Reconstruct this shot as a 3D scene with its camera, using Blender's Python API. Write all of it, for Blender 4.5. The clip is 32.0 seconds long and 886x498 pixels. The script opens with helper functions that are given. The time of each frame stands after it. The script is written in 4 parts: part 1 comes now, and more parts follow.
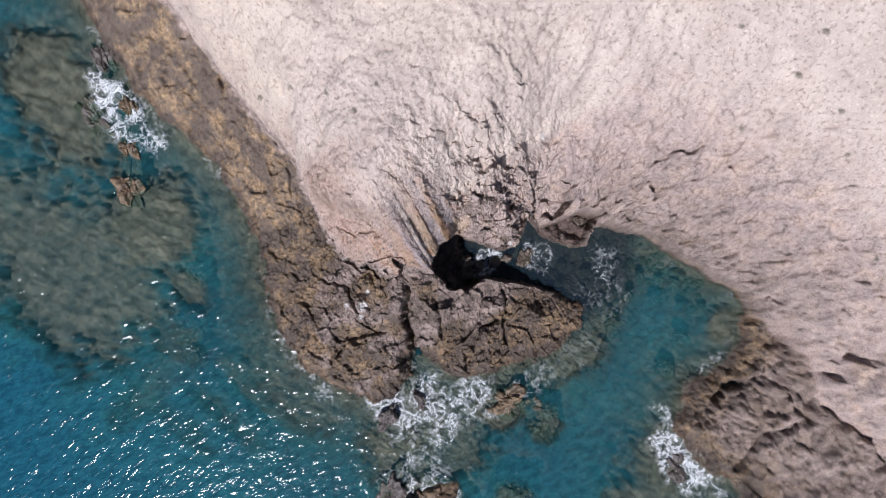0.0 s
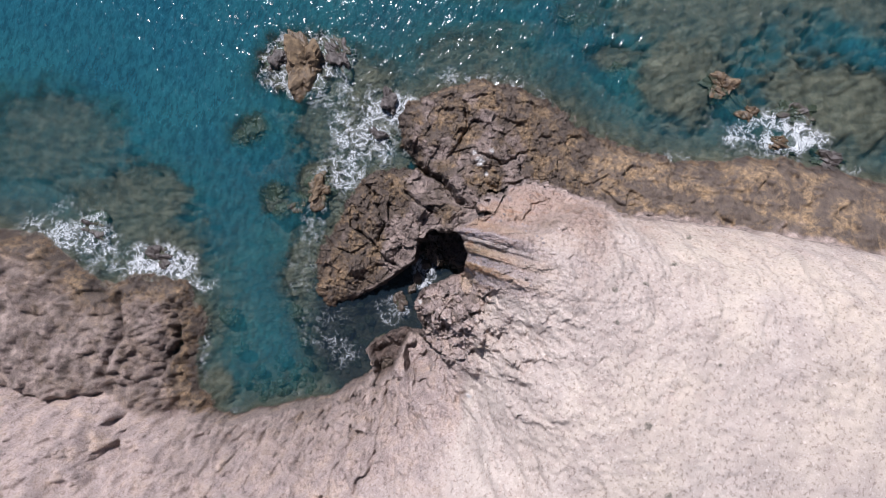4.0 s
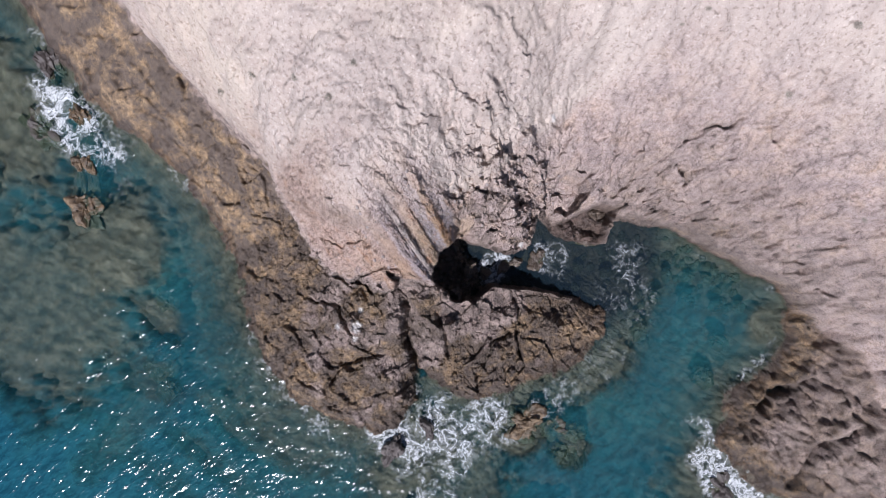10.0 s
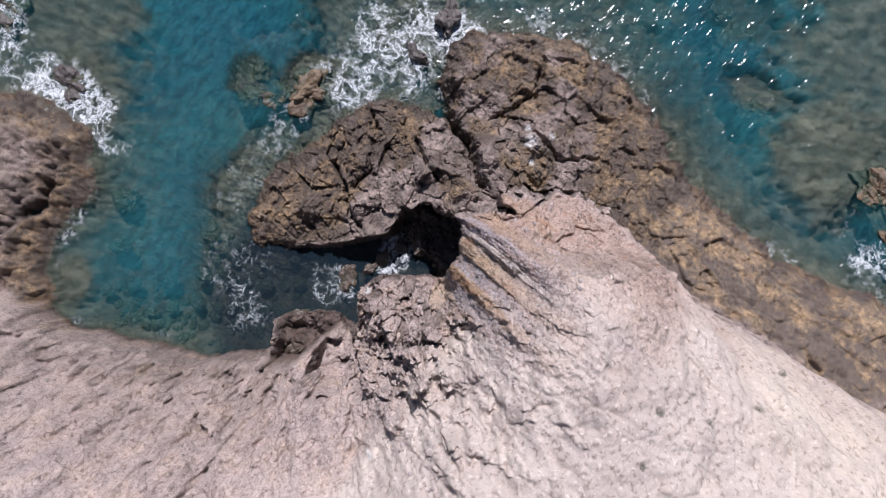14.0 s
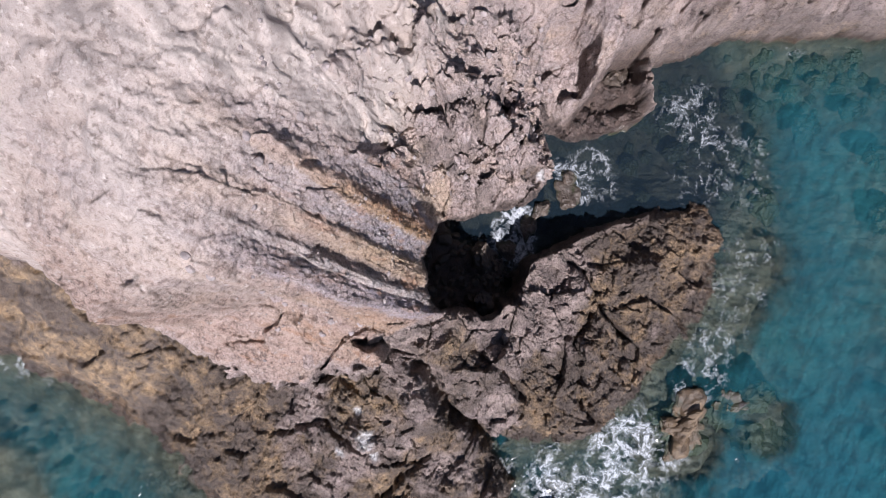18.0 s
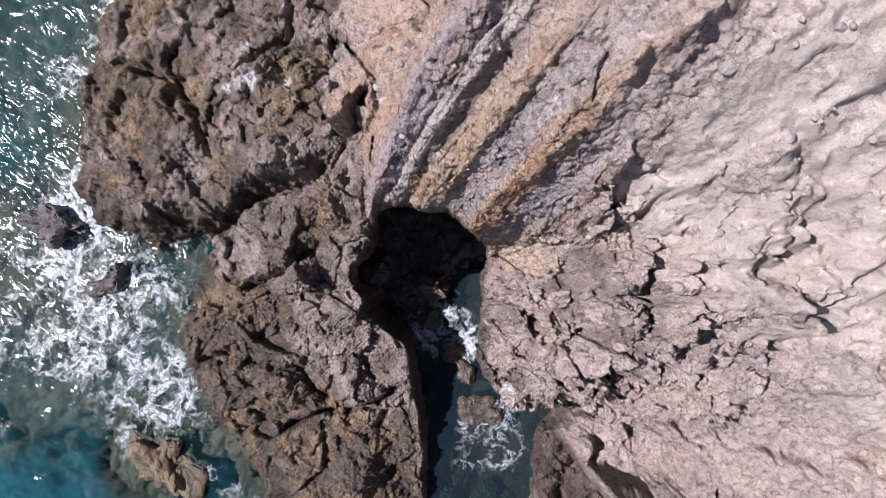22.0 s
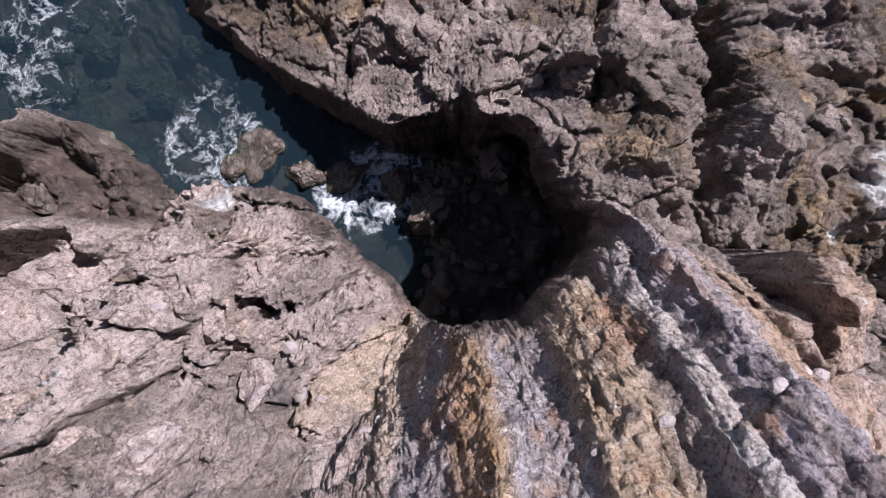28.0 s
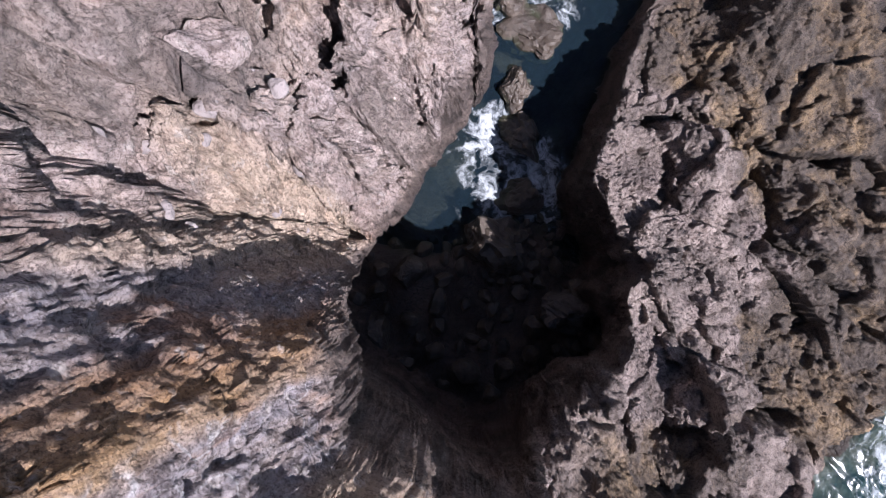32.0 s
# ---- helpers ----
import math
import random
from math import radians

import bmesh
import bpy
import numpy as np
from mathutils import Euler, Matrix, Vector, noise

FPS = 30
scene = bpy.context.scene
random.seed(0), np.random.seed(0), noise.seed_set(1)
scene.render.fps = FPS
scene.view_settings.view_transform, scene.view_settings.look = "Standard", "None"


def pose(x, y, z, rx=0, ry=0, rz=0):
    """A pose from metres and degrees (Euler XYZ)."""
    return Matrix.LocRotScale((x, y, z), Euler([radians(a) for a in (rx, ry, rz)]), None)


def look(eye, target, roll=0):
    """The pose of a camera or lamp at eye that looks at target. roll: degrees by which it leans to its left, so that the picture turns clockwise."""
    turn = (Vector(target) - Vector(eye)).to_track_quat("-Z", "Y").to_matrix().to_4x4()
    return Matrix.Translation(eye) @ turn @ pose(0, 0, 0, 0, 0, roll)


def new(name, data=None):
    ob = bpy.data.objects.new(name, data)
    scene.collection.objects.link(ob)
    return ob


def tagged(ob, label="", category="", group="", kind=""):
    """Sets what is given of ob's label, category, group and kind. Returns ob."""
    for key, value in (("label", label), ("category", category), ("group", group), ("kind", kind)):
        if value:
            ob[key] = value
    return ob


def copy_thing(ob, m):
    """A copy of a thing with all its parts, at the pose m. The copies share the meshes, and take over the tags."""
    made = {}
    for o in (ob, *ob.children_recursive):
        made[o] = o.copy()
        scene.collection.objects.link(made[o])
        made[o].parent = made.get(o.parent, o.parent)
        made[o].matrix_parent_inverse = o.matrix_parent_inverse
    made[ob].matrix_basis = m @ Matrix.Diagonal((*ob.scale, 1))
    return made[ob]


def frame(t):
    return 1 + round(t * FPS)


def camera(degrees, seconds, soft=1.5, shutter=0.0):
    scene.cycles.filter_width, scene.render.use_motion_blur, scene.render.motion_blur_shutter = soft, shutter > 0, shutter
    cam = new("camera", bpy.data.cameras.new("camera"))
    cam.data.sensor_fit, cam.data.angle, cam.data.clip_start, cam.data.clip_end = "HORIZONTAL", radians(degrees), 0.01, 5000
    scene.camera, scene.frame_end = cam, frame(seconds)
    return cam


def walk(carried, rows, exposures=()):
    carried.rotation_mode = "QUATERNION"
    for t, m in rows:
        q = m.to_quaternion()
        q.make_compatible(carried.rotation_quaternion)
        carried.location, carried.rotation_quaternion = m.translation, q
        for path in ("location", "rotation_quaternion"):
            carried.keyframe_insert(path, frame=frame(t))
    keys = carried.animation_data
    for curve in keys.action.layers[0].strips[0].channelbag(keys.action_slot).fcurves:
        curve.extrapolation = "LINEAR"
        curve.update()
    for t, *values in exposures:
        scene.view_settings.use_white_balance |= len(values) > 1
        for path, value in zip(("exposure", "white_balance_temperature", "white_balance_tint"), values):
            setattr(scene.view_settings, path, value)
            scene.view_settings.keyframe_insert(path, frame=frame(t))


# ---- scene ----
# The camera: a drone that sinks and turns over a pit in the shore, looking straight down.
cam = camera(70.2, 32.0, soft=0.7)
PATH = [
    (0.0, -0.016, 0.138, 55.422, 0.41, 0.58, -35.95),
    (0.1, 0.040, 0.020, 58.600, 0.41, 0.56, -30.90),
    (0.2, 0.090, -0.080, 61.400, 0.41, 0.55, -25.90),
    (0.3, 0.130, -0.160, 63.400, 0.42, 0.53, -21.20),
    (0.4, 0.165, -0.215, 64.600, 0.42, 0.52, -16.90),
    (0.5, 0.187, -0.251, 64.945, 0.42, 0.51, -12.87),
    (1.0, 0.208, -0.315, 64.107, 0.42, 0.50, 3.33),
    (1.5, 0.187, -0.351, 62.864, 0.41, 0.54, 19.03),
    (2.0, 0.192, -0.379, 61.779, 0.41, 0.58, 35.10),
    (2.5, 0.168, -0.376, 60.715, 0.41, 0.61, 51.53),
    (3.0, 0.144, -0.348, 59.718, 0.43, 0.64, 67.61),
    (3.5, 0.090, -0.317, 58.792, 0.45, 0.66, 83.88),
    (4.0, 0.042, -0.271, 57.951, 0.48, 0.67, 100.34),
    (4.5, 0.058, -0.194, 57.239, 0.52, 0.67, 117.51),
    (6.5, 0.134, 0.237, 54.732, 0.67, 0.62, 189.81),
    (7.0, 0.057, 0.315, 54.058, 0.71, 0.59, 207.91),
    (7.5, -0.005, 0.355, 53.385, 0.74, 0.55, 226.27),
    (8.0, -0.027, 0.390, 52.694, 0.76, 0.52, 244.95),
    (8.5, -0.073, 0.396, 51.831, 0.77, 0.50, 263.66),
    (9.0, -0.108, 0.413, 50.907, 0.77, 0.47, 282.54),
    (9.5, -0.111, 0.441, 49.902, 0.77, 0.45, 301.46),
    (10.0, -0.069, 0.489, 49.077, 0.76, 0.44, 320.76),
    (10.5, -0.048, 0.505, 48.289, 0.75, 0.44, 340.21),
    (11.0, -0.035, 0.484, 47.479, 0.73, 0.43, 360.55),
    (11.5, -0.048, 0.478, 46.648, 0.70, 0.42, 381.14),
    (12.0, -0.028, 0.532, 45.722, 0.68, 0.41, 401.89),
    (12.5, 0.034, 0.589, 44.871, 0.64, 0.40, 422.50),
    (13.0, 0.058, 0.602, 44.002, 0.60, 0.40, 443.26),
    (13.5, 0.049, 0.623, 42.971, 0.56, 0.42, 464.10),
    (15.5, 0.289, 0.161, 37.326, 0.38, 0.55, 546.88),
    (16.0, 0.228, 0.129, 35.856, 0.33, 0.57, 567.08),
    (16.5, 0.218, 0.109, 34.485, 0.29, 0.59, 586.87),
    (17.0, 0.226, 0.097, 33.084, 0.27, 0.60, 607.22),
    (17.5, 0.249, 0.171, 31.808, 0.25, 0.61, 628.50),
    (18.0, 0.312, 0.262, 30.604, 0.25, 0.62, 650.75),
    (18.5, 0.307, 0.315, 29.418, 0.26, 0.63, 672.94),
    (19.0, 0.347, 0.353, 28.548, 0.29, 0.64, 690.03),
    (19.5, 0.371, 0.359, 27.995, 0.32, 0.66, 701.10),
    (20.0, 0.394, 0.346, 27.458, 0.36, 0.67, 712.03),
    (20.5, 0.404, 0.330, 26.870, 0.40, 0.68, 723.09),
    (21.0, 0.397, 0.287, 26.259, 0.43, 0.68, 734.29),
    (21.5, 0.408, 0.239, 25.634, 0.46, 0.68, 745.61),
    (22.0, 0.473, 0.219, 25.009, 0.47, 0.67, 756.98),
    (22.5, 0.529, 0.188, 24.402, 0.48, 0.65, 768.16),
    (23.0, 0.577, 0.161, 23.786, 0.48, 0.64, 779.40),
    (23.5, 0.602, 0.145, 23.144, 0.49, 0.64, 790.53),
    (24.0, 0.634, 0.125, 22.540, 0.49, 0.64, 801.66),
    (24.5, 0.664, 0.072, 21.950, 0.50, 0.64, 812.84),
    (25.0, 0.708, 0.034, 21.384, 0.50, 0.64, 823.94),
    (25.5, 0.704, 0.005, 20.795, 0.51, 0.64, 835.13),
    (27.5, 0.443, 0.018, 17.876, 0.52, 0.59, 875.00),
    (28.0, 0.475, -0.041, 17.429, 0.53, 0.59, 885.92),
    (28.5, 0.501, -0.095, 16.976, 0.54, 0.60, 896.99),
    (29.0, 0.535, -0.152, 16.528, 0.54, 0.62, 907.94),
    (29.5, 0.574, -0.193, 16.159, 0.55, 0.65, 918.77),
    (30.0, 0.601, -0.239, 15.809, 0.56, 0.67, 929.42),
    (30.5, 0.645, -0.255, 15.486, 0.57, 0.69, 940.17),
    (31.0, 0.686, -0.255, 15.173, 0.58, 0.70, 950.85),
    (31.5, 0.728, -0.266, 14.877, 0.60, 0.70, 961.10),
    (32.0, 0.762, -0.265, 14.800, 0.62, 0.71, 967.57),
]
walk(cam, [(t, pose(*p)) for t, *p in PATH], exposures=[(0.0, 0.06, 6030, 16), (7.0, 0.12, 6050, 17), (10.0, 0.06, 5950, 17), (12.0, 0.14, 6000, 17), (17.0, 0.34, 6030, 18), (22.0, 0.52, 6050, 19), (25.0, 0.60, 6100, 20), (28.0, 0.67, 5930, 19), (32.0, 0.78, 5800, 19)])

# ---- world and sun ----
SUN_DIR = Vector((-0.63, -0.36, 1.0)).normalized()
world = bpy.data.worlds.new("sky")
scene.world = world
world.use_nodes = True
wn = world.node_tree
sky = wn.nodes.new("ShaderNodeTexSky")
sky.sky_type, sky.sun_disc = "NISHITA", False
sky.dust_density = 0.2
sky.sun_elevation = math.asin(SUN_DIR.z)
sky.sun_rotation = math.atan2(SUN_DIR.x, SUN_DIR.y)
wn.links.new(sky.outputs[0], wn.nodes["Background"].inputs[0])
wn.nodes["Background"].inputs[1].default_value = 0.062
sun = new("sun", bpy.data.lights.new("sun", "SUN"))
sun.data.energy, sun.data.angle, sun.data.color = 6.2, radians(0.5), (1.0, 0.965, 0.93)
sun.matrix_world = look(SUN_DIR * 50, (0, 0, 0))


# ---- numbers: noise and distances over whole grids ----
DICE = np.random.default_rng(7).random((256, 256)).astype(np.float32)
TURNS = np.stack([np.cos(DICE * 2 * np.pi), np.sin(DICE * 2 * np.pi)], -1)
COS, SIN, FLAT = TURNS[..., 0].ravel().copy(), TURNS[..., 1].ravel().copy(), DICE.ravel().copy()


def hash2(ix, iy, seed):
    return FLAT.take((((ix + seed * 37) & 255) << 8) | ((iy + seed * 101) & 255))


def grain(x, y, seed=0):
    """Gradient noise, about -1 to 1."""
    fx, fy = np.floor(x), np.floor(y)
    ix, iy = fx.astype(np.int32) + seed * 37, fy.astype(np.int32) + seed * 101
    fx, fy = x - fx, y - fy
    gx1, gy1 = fx - 1, fy - 1
    ux, uy = fx * fx * fx * (fx * (fx * 6 - 15) + 10), fy * fy * fy * (fy * (fy * 6 - 15) + 10)
    row0, row1 = (ix & 255) << 8, ((ix + 1) & 255) << 8
    col0, col1 = iy & 255, (iy + 1) & 255
    k00, k10, k01, k11 = row0 | col0, row1 | col0, row0 | col1, row1 | col1
    a = COS.take(k00) * fx + SIN.take(k00) * fy
    a += ux * (COS.take(k10) * gx1 + SIN.take(k10) * fy - a)
    b = COS.take(k01) * fx + SIN.take(k01) * gy1
    b += ux * (COS.take(k11) * gx1 + SIN.take(k11) * gy1 - b)
    a += uy * (b - a)
    return a * 1.5


def fbm(x, y, octaves=4, seed=0, ridged=False):
    total, size = 0.0, 0.5
    for k in range(octaves):
        n = grain(x * 2**k + 17.3 * k, y * 2**k - 9.1 * k, seed + k)
        total = total + size * ((1 - 2 * np.abs(n)) if ridged else n)
        size *= 0.5
    return total


def cells(x, y, seed=0):
    """Worley noise: distance to the nearest seed, the gap to the second nearest, and a number per cell."""
    x0, y0 = np.floor(x).astype(np.int32), np.floor(y).astype(np.int32)
    first, second, who = np.full(x.shape, 9.0), np.full(x.shape, 9.0), np.zeros(x.shape)
    for dx in (-1, 0, 1):
        for dy in (-1, 0, 1):
            ix, iy = x0 + dx, y0 + dy
            d = np.hypot(ix + hash2(ix, iy, seed) - x, iy + hash2(ix, iy, seed + 7) - y)
            nearer = d < first
            second = np.where(nearer, first, np.minimum(second, d))
            who = np.where(nearer, hash2(ix, iy, seed + 13), who)
            first = np.where(nearer, d, first)
    return first, second - first, who


def facets(x, y, seed=0):
    """Broken blocks: every cell is a small plane with its own tilt and height. Gives the height and the gap to the next block."""
    x0, y0 = np.floor(x).astype(np.int32), np.floor(y).astype(np.int32)
    first, second, z = np.full(x.shape, 9.0, np.float32), np.full(x.shape, 9.0, np.float32), np.zeros(x.shape, np.float32)
    for dx in (-1, 0, 1):
        for dy in (-1, 0, 1):
            ix, iy = x0 + dx, y0 + dy
            ox, oy = x - ix - hash2(ix, iy, seed), y - iy - hash2(ix, iy, seed + 7)
            d = np.hypot(ox, oy)
            nearer = d < first
            second = np.where(nearer, first, np.minimum(second, d))
            tilt = (((ix + seed * 11) & 255) << 8) | ((iy + seed * 5) & 255)
            z = np.where(nearer, (ox * COS.take(tilt) + oy * SIN.take(tilt)) * 0.9 + hash2(ix, iy, seed + 13) - 0.5, z)
            first = np.where(nearer, d, first)
    return z, second - first


def smooth(a, b, v):
    t = np.clip((v - a) / (b - a), 0, 1)
    return t * t * (3 - 2 * t)


def inside(x, y, outline):
    """Signed distance to a closed outline, positive inside."""
    best, within = np.full(x.shape, 1e9), np.zeros(x.shape, bool)
    for (ax, ay), (bx, by) in zip(outline, outline[1:] + outline[:1]):
        ex, ey = bx - ax, by - ay
        t = np.clip(((x - ax) * ex + (y - ay) * ey) / (ex * ex + ey * ey + 1e-9), 0, 1)
        best = np.minimum(best, (x - ax - t * ex) ** 2 + (y - ay - t * ey) ** 2)
        if ay != by:
            within ^= ((ay > y) != (by > y)) & (x < (bx - ax) * (y - ay) / (by - ay) + ax)
    return np.sqrt(best) * np.where(within, 1, -1)


def along(x, y, line):
    """Signed distance to an open line (positive on its right) and how far along it, 0 to 1."""
    best, side, where = np.full(x.shape, 1e9), np.ones(x.shape), np.zeros(x.shape)
    for k, ((ax, ay), (bx, by)) in enumerate(zip(line, line[1:])):
        ex, ey = bx - ax, by - ay
        t = np.clip(((x - ax) * ex + (y - ay) * ey) / (ex * ex + ey * ey), 0, 1)
        d = np.hypot(x - ax - t * ex, y - ay - t * ey)
        nearer = d < best
        best = np.where(nearer, d, best)
        side = np.where(nearer, np.where(ex * (y - ay) - ey * (x - ax) < 0, 1.0, -1.0), side)
        where = np.where(nearer, (k + t) / (len(line) - 1), where)
    return best * side, where


# ---- plan: outlines of the shore at sea level, and of the high ground ----
WEST_SHORE = [(-12, 90), (-13, 44), (-14.3, 30), (-13.9, 24.8), (-12.8, 21.4), (-12.3, 18), (-12.8, 14), (-13.2, 10.8), (-15, 8.2),
              (-15.6, 6), (-16.3, 3.2), (-16.6, 0), (-15.6, -2.5), (-14.5, -4.8), (-13, -6.8), (-11.7, -7.4), (-10.3, -7.2), (-8.7, -6.5)]
POINT = [(-7.9, -5.4), (-7.2, -5.7), (-6.9, -7.2), (-6.4, -8.8), (-5.2, -9.9), (-3.8, -10.7), (-2.4, -10.8), (-1.0, -11.0), (0.3, -12.0), (1.4, -12.4),
         (3.6, -12.4), (5.6, -12.2), (6.6, -11.2), (7.1, -10.5), (6.9, -9.6), (5.6, -7.9), (4.6, -6.6), (3.3, -5.1), (2.2, -4.0), (1.6, -3.4)]
PIT_WEST = [(1.0, -3.05), (0.4, -2.95), (-0.2, -3.05), (-0.6, -3.0), (-0.85, -2.4), (-1.3, -2.45), (-1.55, -1.95), (-1.4, -1.2), (-1.55, -0.5)]
PIT_NORTH = [(-1.45, 0.0), (-1.05, 0.42), (-0.7, 0.58), (-0.25, 0.82), (0.3, 0.72), (0.9, 0.66), (1.3, 0.75), (1.5, 0.35), (1.7, -0.05)]
INLET = [(2.15, -0.55), (2.5, -1.1), (2.7, -1.6), (3.1, -2.1), (3.6, -2.45), (4.2, -2.6), (5.0, -2.7), (5.7, -2.4), (6.3, -2.0), (6.9, -1.6), (7.3, -2.0), (7.3, -3.1), (8.2, -4.9), (9.9, -6.3), (11.6, -5.2)]
COVE = [(12.4, -6), (13.6, -7.8), (14.8, -9), (15.6, -11.6), (16.6, -13.6), (17.9, -17.1), (18.1, -18.6)]
SOUTH_SHORE = [(16.6, -19.4), (16.1, -20.4), (14, -21.3), (9.7, -21.1), (6.5, -23.4), (6.6, -28), (8.2, -31.3), (6.7, -34), (4.7, -37.6), (4.9, -42), (3, -90)]
LAND = WEST_SHORE + POINT + PIT_WEST + PIT_NORTH + INLET + COVE + SOUTH_SHORE + [(300, -90), (300, 90)]
HIGH_WEST = [(-6.5, 90), (-6, 40), (-6, 22.8), (-5.6, 17.6), (-5.3, 14), (-5.6, 11.4), (-6.5, 8.7), (-6.8, 7), (-6.6, 4.6), (-5.8, 3.3), (-4.7, 1.9), (-3.6, 1.2), (-2.8, 0.5), (-2.2, 0.0)]
HIGH_SOUTH = [(18.6, -22.4), (19.6, -24.5), (17.5, -28), (19, -33), (18, -42), (20, -90)]
HIGH = HIGH_WEST + PIT_WEST[-1:] + PIT_NORTH + INLET + COVE + HIGH_SOUTH + [(300, -90), (300, 90)]
# Beds that strike north from the pit: edges of the bands from west to east.
CREVICE = [(-8.1, -8.0), (-7.2, -4.9), (-6.2, -2.3), (-4.3, -0.6), (-4.0, 0.6)]
# Ledges of harder rock: each a line with the drop on its right.
LEDGES = [
    ([(0.8, 1.3), (1.15, 2.2), (1.45, 3.0), (1.55, 3.7), (1.4, 4.7), (1.2, 6.0)], 0.45, 0.4),
    ([(0.75, 3.0), (1.05, 3.9), (1.5, 4.9)], 0.5, 0.4),
    ([(5.9, -1.4), (6.3, 0.0), (6.2, 1.2), (6.0, 2.6), (6.2, 4.0), (6.4, 5.0), (5.9, 5.9), (5.4, 6.8), (5.3, 8.6)], 0.8, 1.3),
    ([(7.8, 1.4), (8.0, 2.2), (7.7, 2.9), (7.5, 3.6), (7.4, 4.6), (7.3, 5.8), (7.1, 7.4)], 0.7, 1.2),
    ([(3.6, -0.9), (3.9, 0.6), (4.1, 1.4), (4.6, 2.7), (4.7, 4.0), (4.4, 5.2)], 0.5, 0.7),
    ([(2.9, 2.0), (3.3, 3.2), (3.2, 4.4)], 0.4, 0.6),
    ([(1.6, 1.2), (2.1, 2.5), (2.3, 3.4)], 0.5, 0.5),
    ([(9.5, 4.2), (9.3, 5.8), (9.4, 7.4), (8.8, 9.2)], 0.45, 1.4),
    ([(10.8, 1.5), (10.9, 3.0), (11.2, 4.6)], 0.4, 1.2),
    ([(3.2, 6.0), (3.0, 7.4), (3.3, 9.0)], 0.4, 0.8),
    ([(11.6, -4.6), (12.6, -3.0), (14.6, -2.6), (16.8, -3.0)], 0.45, 1.2),
    ([(12.4, -3.4), (14.0, -1.6), (16.4, -0.6)], 0.5, 1.2),
    ([(14.6, -8.6), (16.0, -7.2), (18.0, -6.6)], 0.5, 1.0),
    ([(15.4, -9.8), (17.1, -9.4), (19.8, -9.9)], 0.55, 1.0),
    ([(16.4, -13.4), (18.0, -12.2), (20.4, -12.6)], 0.6, 1.2),
    ([(17.4, -16.4), (19.6, -15.0), (22.0, -15.6)], 0.6, 1.2),
    ([(18.6, -20.6), (21.0, -19.4), (23.6, -20.4)], 0.5, 1.2),
]
# Cracks: lines, half width, depth.
CRACKS = [
    ([(5.7, -1.2), (6.8, -0.4), (7.8, 0.4), (8.6, 0.9), (9.8, 1.5), (11.4, 1.8)], 0.10, 0.45),
    ([(10.5, -4.2), (12.1, -3.3), (14.2, -3.2), (16.8, -3.4), (19.0, -4.6)], 0.13, 0.7),
    ([(8.3, -0.5), (9.1, -1.1), (9.3, -1.6), (10.1, -2.1)], 0.13, 0.8),
    ([(7.4, -2.1), (8.4, -2.5), (9.4, -2.4), (10.1, -2.0), (10.5, -1.0), (9.9, 0.0)], 0.16, 0.9),
    ([(11.0, -3.0), (12.0, -1.4), (13.8, -0.2)], 0.10, 0.5),
    ([(13.0, -6.4), (15.2, -5.4), (17.6, -5.6)], 0.12, 0.5),
    ([(-6.8, 2.6), (-5.2, 3.2), (-3.6, 2.6), (-2.6, 1.6)], 0.10, 0.35),
    ([(-5.9, 7.0), (-4.8, 5.4), (-3.4, 4.6)], 0.10, 0.35),
    ([(-0.6, -9.6), (0.2, -7.4), (1.6, -6.0), (2.0, -4.2)], 0.14, 0.8),
    ([(-5.2, -9.2), (-3.4, -7.4), (-1.4, -6.6), (0.4, -6.9)], 0.14, 0.7),
    ([(-3.0, -1.8), (-3.6, -3.6), (-4.9, -5.4)], 0.14, 0.7),
    ([(-13.8, -1.6), (-11.4, -0.6), (-9.6, -1.2), (-7.8, -2.2)], 0.16, 0.8),
    ([(-9.8, 4.8), (-8.6, 2.6), (-8.8, 0.0)], 0.14, 0.7),
    ([(9.4, -23.8), (12.6, -23.0), (16.2, -24.6)], 0.3, 1.2),
    ([(8.6, -29.6), (12.8, -28.0), (17.0, -29.2)], 0.3, 1.2),
]
# The pink knoll below the slope, and the grey slab at the mouth of the inlet.
KNOLL = [(-4.3, 1.6), (-8.5, 3.0), (-8.5, 9.0), (-6.6, 11.5), (-4.2, 7.6), (-2.2, 5.2), (-1.95, 1.1)]
SLAB = [(7.5, -1.5), (8.3, -0.3), (9.6, -0.1), (10.4, -1.3), (10.0, -2.3), (8.3, -2.7)]
# Knobs of hard rock: place, radius, height.
KNOBS = [(4.3, 1.2, 0.62, 0.75), (4.9, 1.7, 0.45, 0.55), (3.4, 1.7, 0.42, 0.5), (2.4, 2.3, 0.5, 0.7), (6.2, 1.9, 0.65, 0.7), (5.4, 2.7, 0.55, 0.6), (7.6, 2.7, 0.8, 0.9), (1.1, 1.45, 0.42, 0.6),
         (-3.0, -0.9, 0.55, 0.6), (-1.9, -1.5, 0.38, 0.5), (-1.0, -3.7, 0.55, 0.5), (0.9, -5.6, 0.8, 0.6), (-3.2, -3.2, 0.8, 0.6), (-5.6, -0.6, 0.8, 0.8), (-6.8, 2.2, 0.7, 0.7), (-8.3, 1.0, 0.9, 0.7),
         (2.6, -8.6, 1.1, 0.7), (-1.6, -7.6, 1.2, 0.7), (-9.5, -3.4, 1.2, 0.8), (3.0, 0.1, 0.5, 0.5), (5.6, -0.4, 0.7, 0.6), (3.6, 4.2, 0.5, 0.5)]
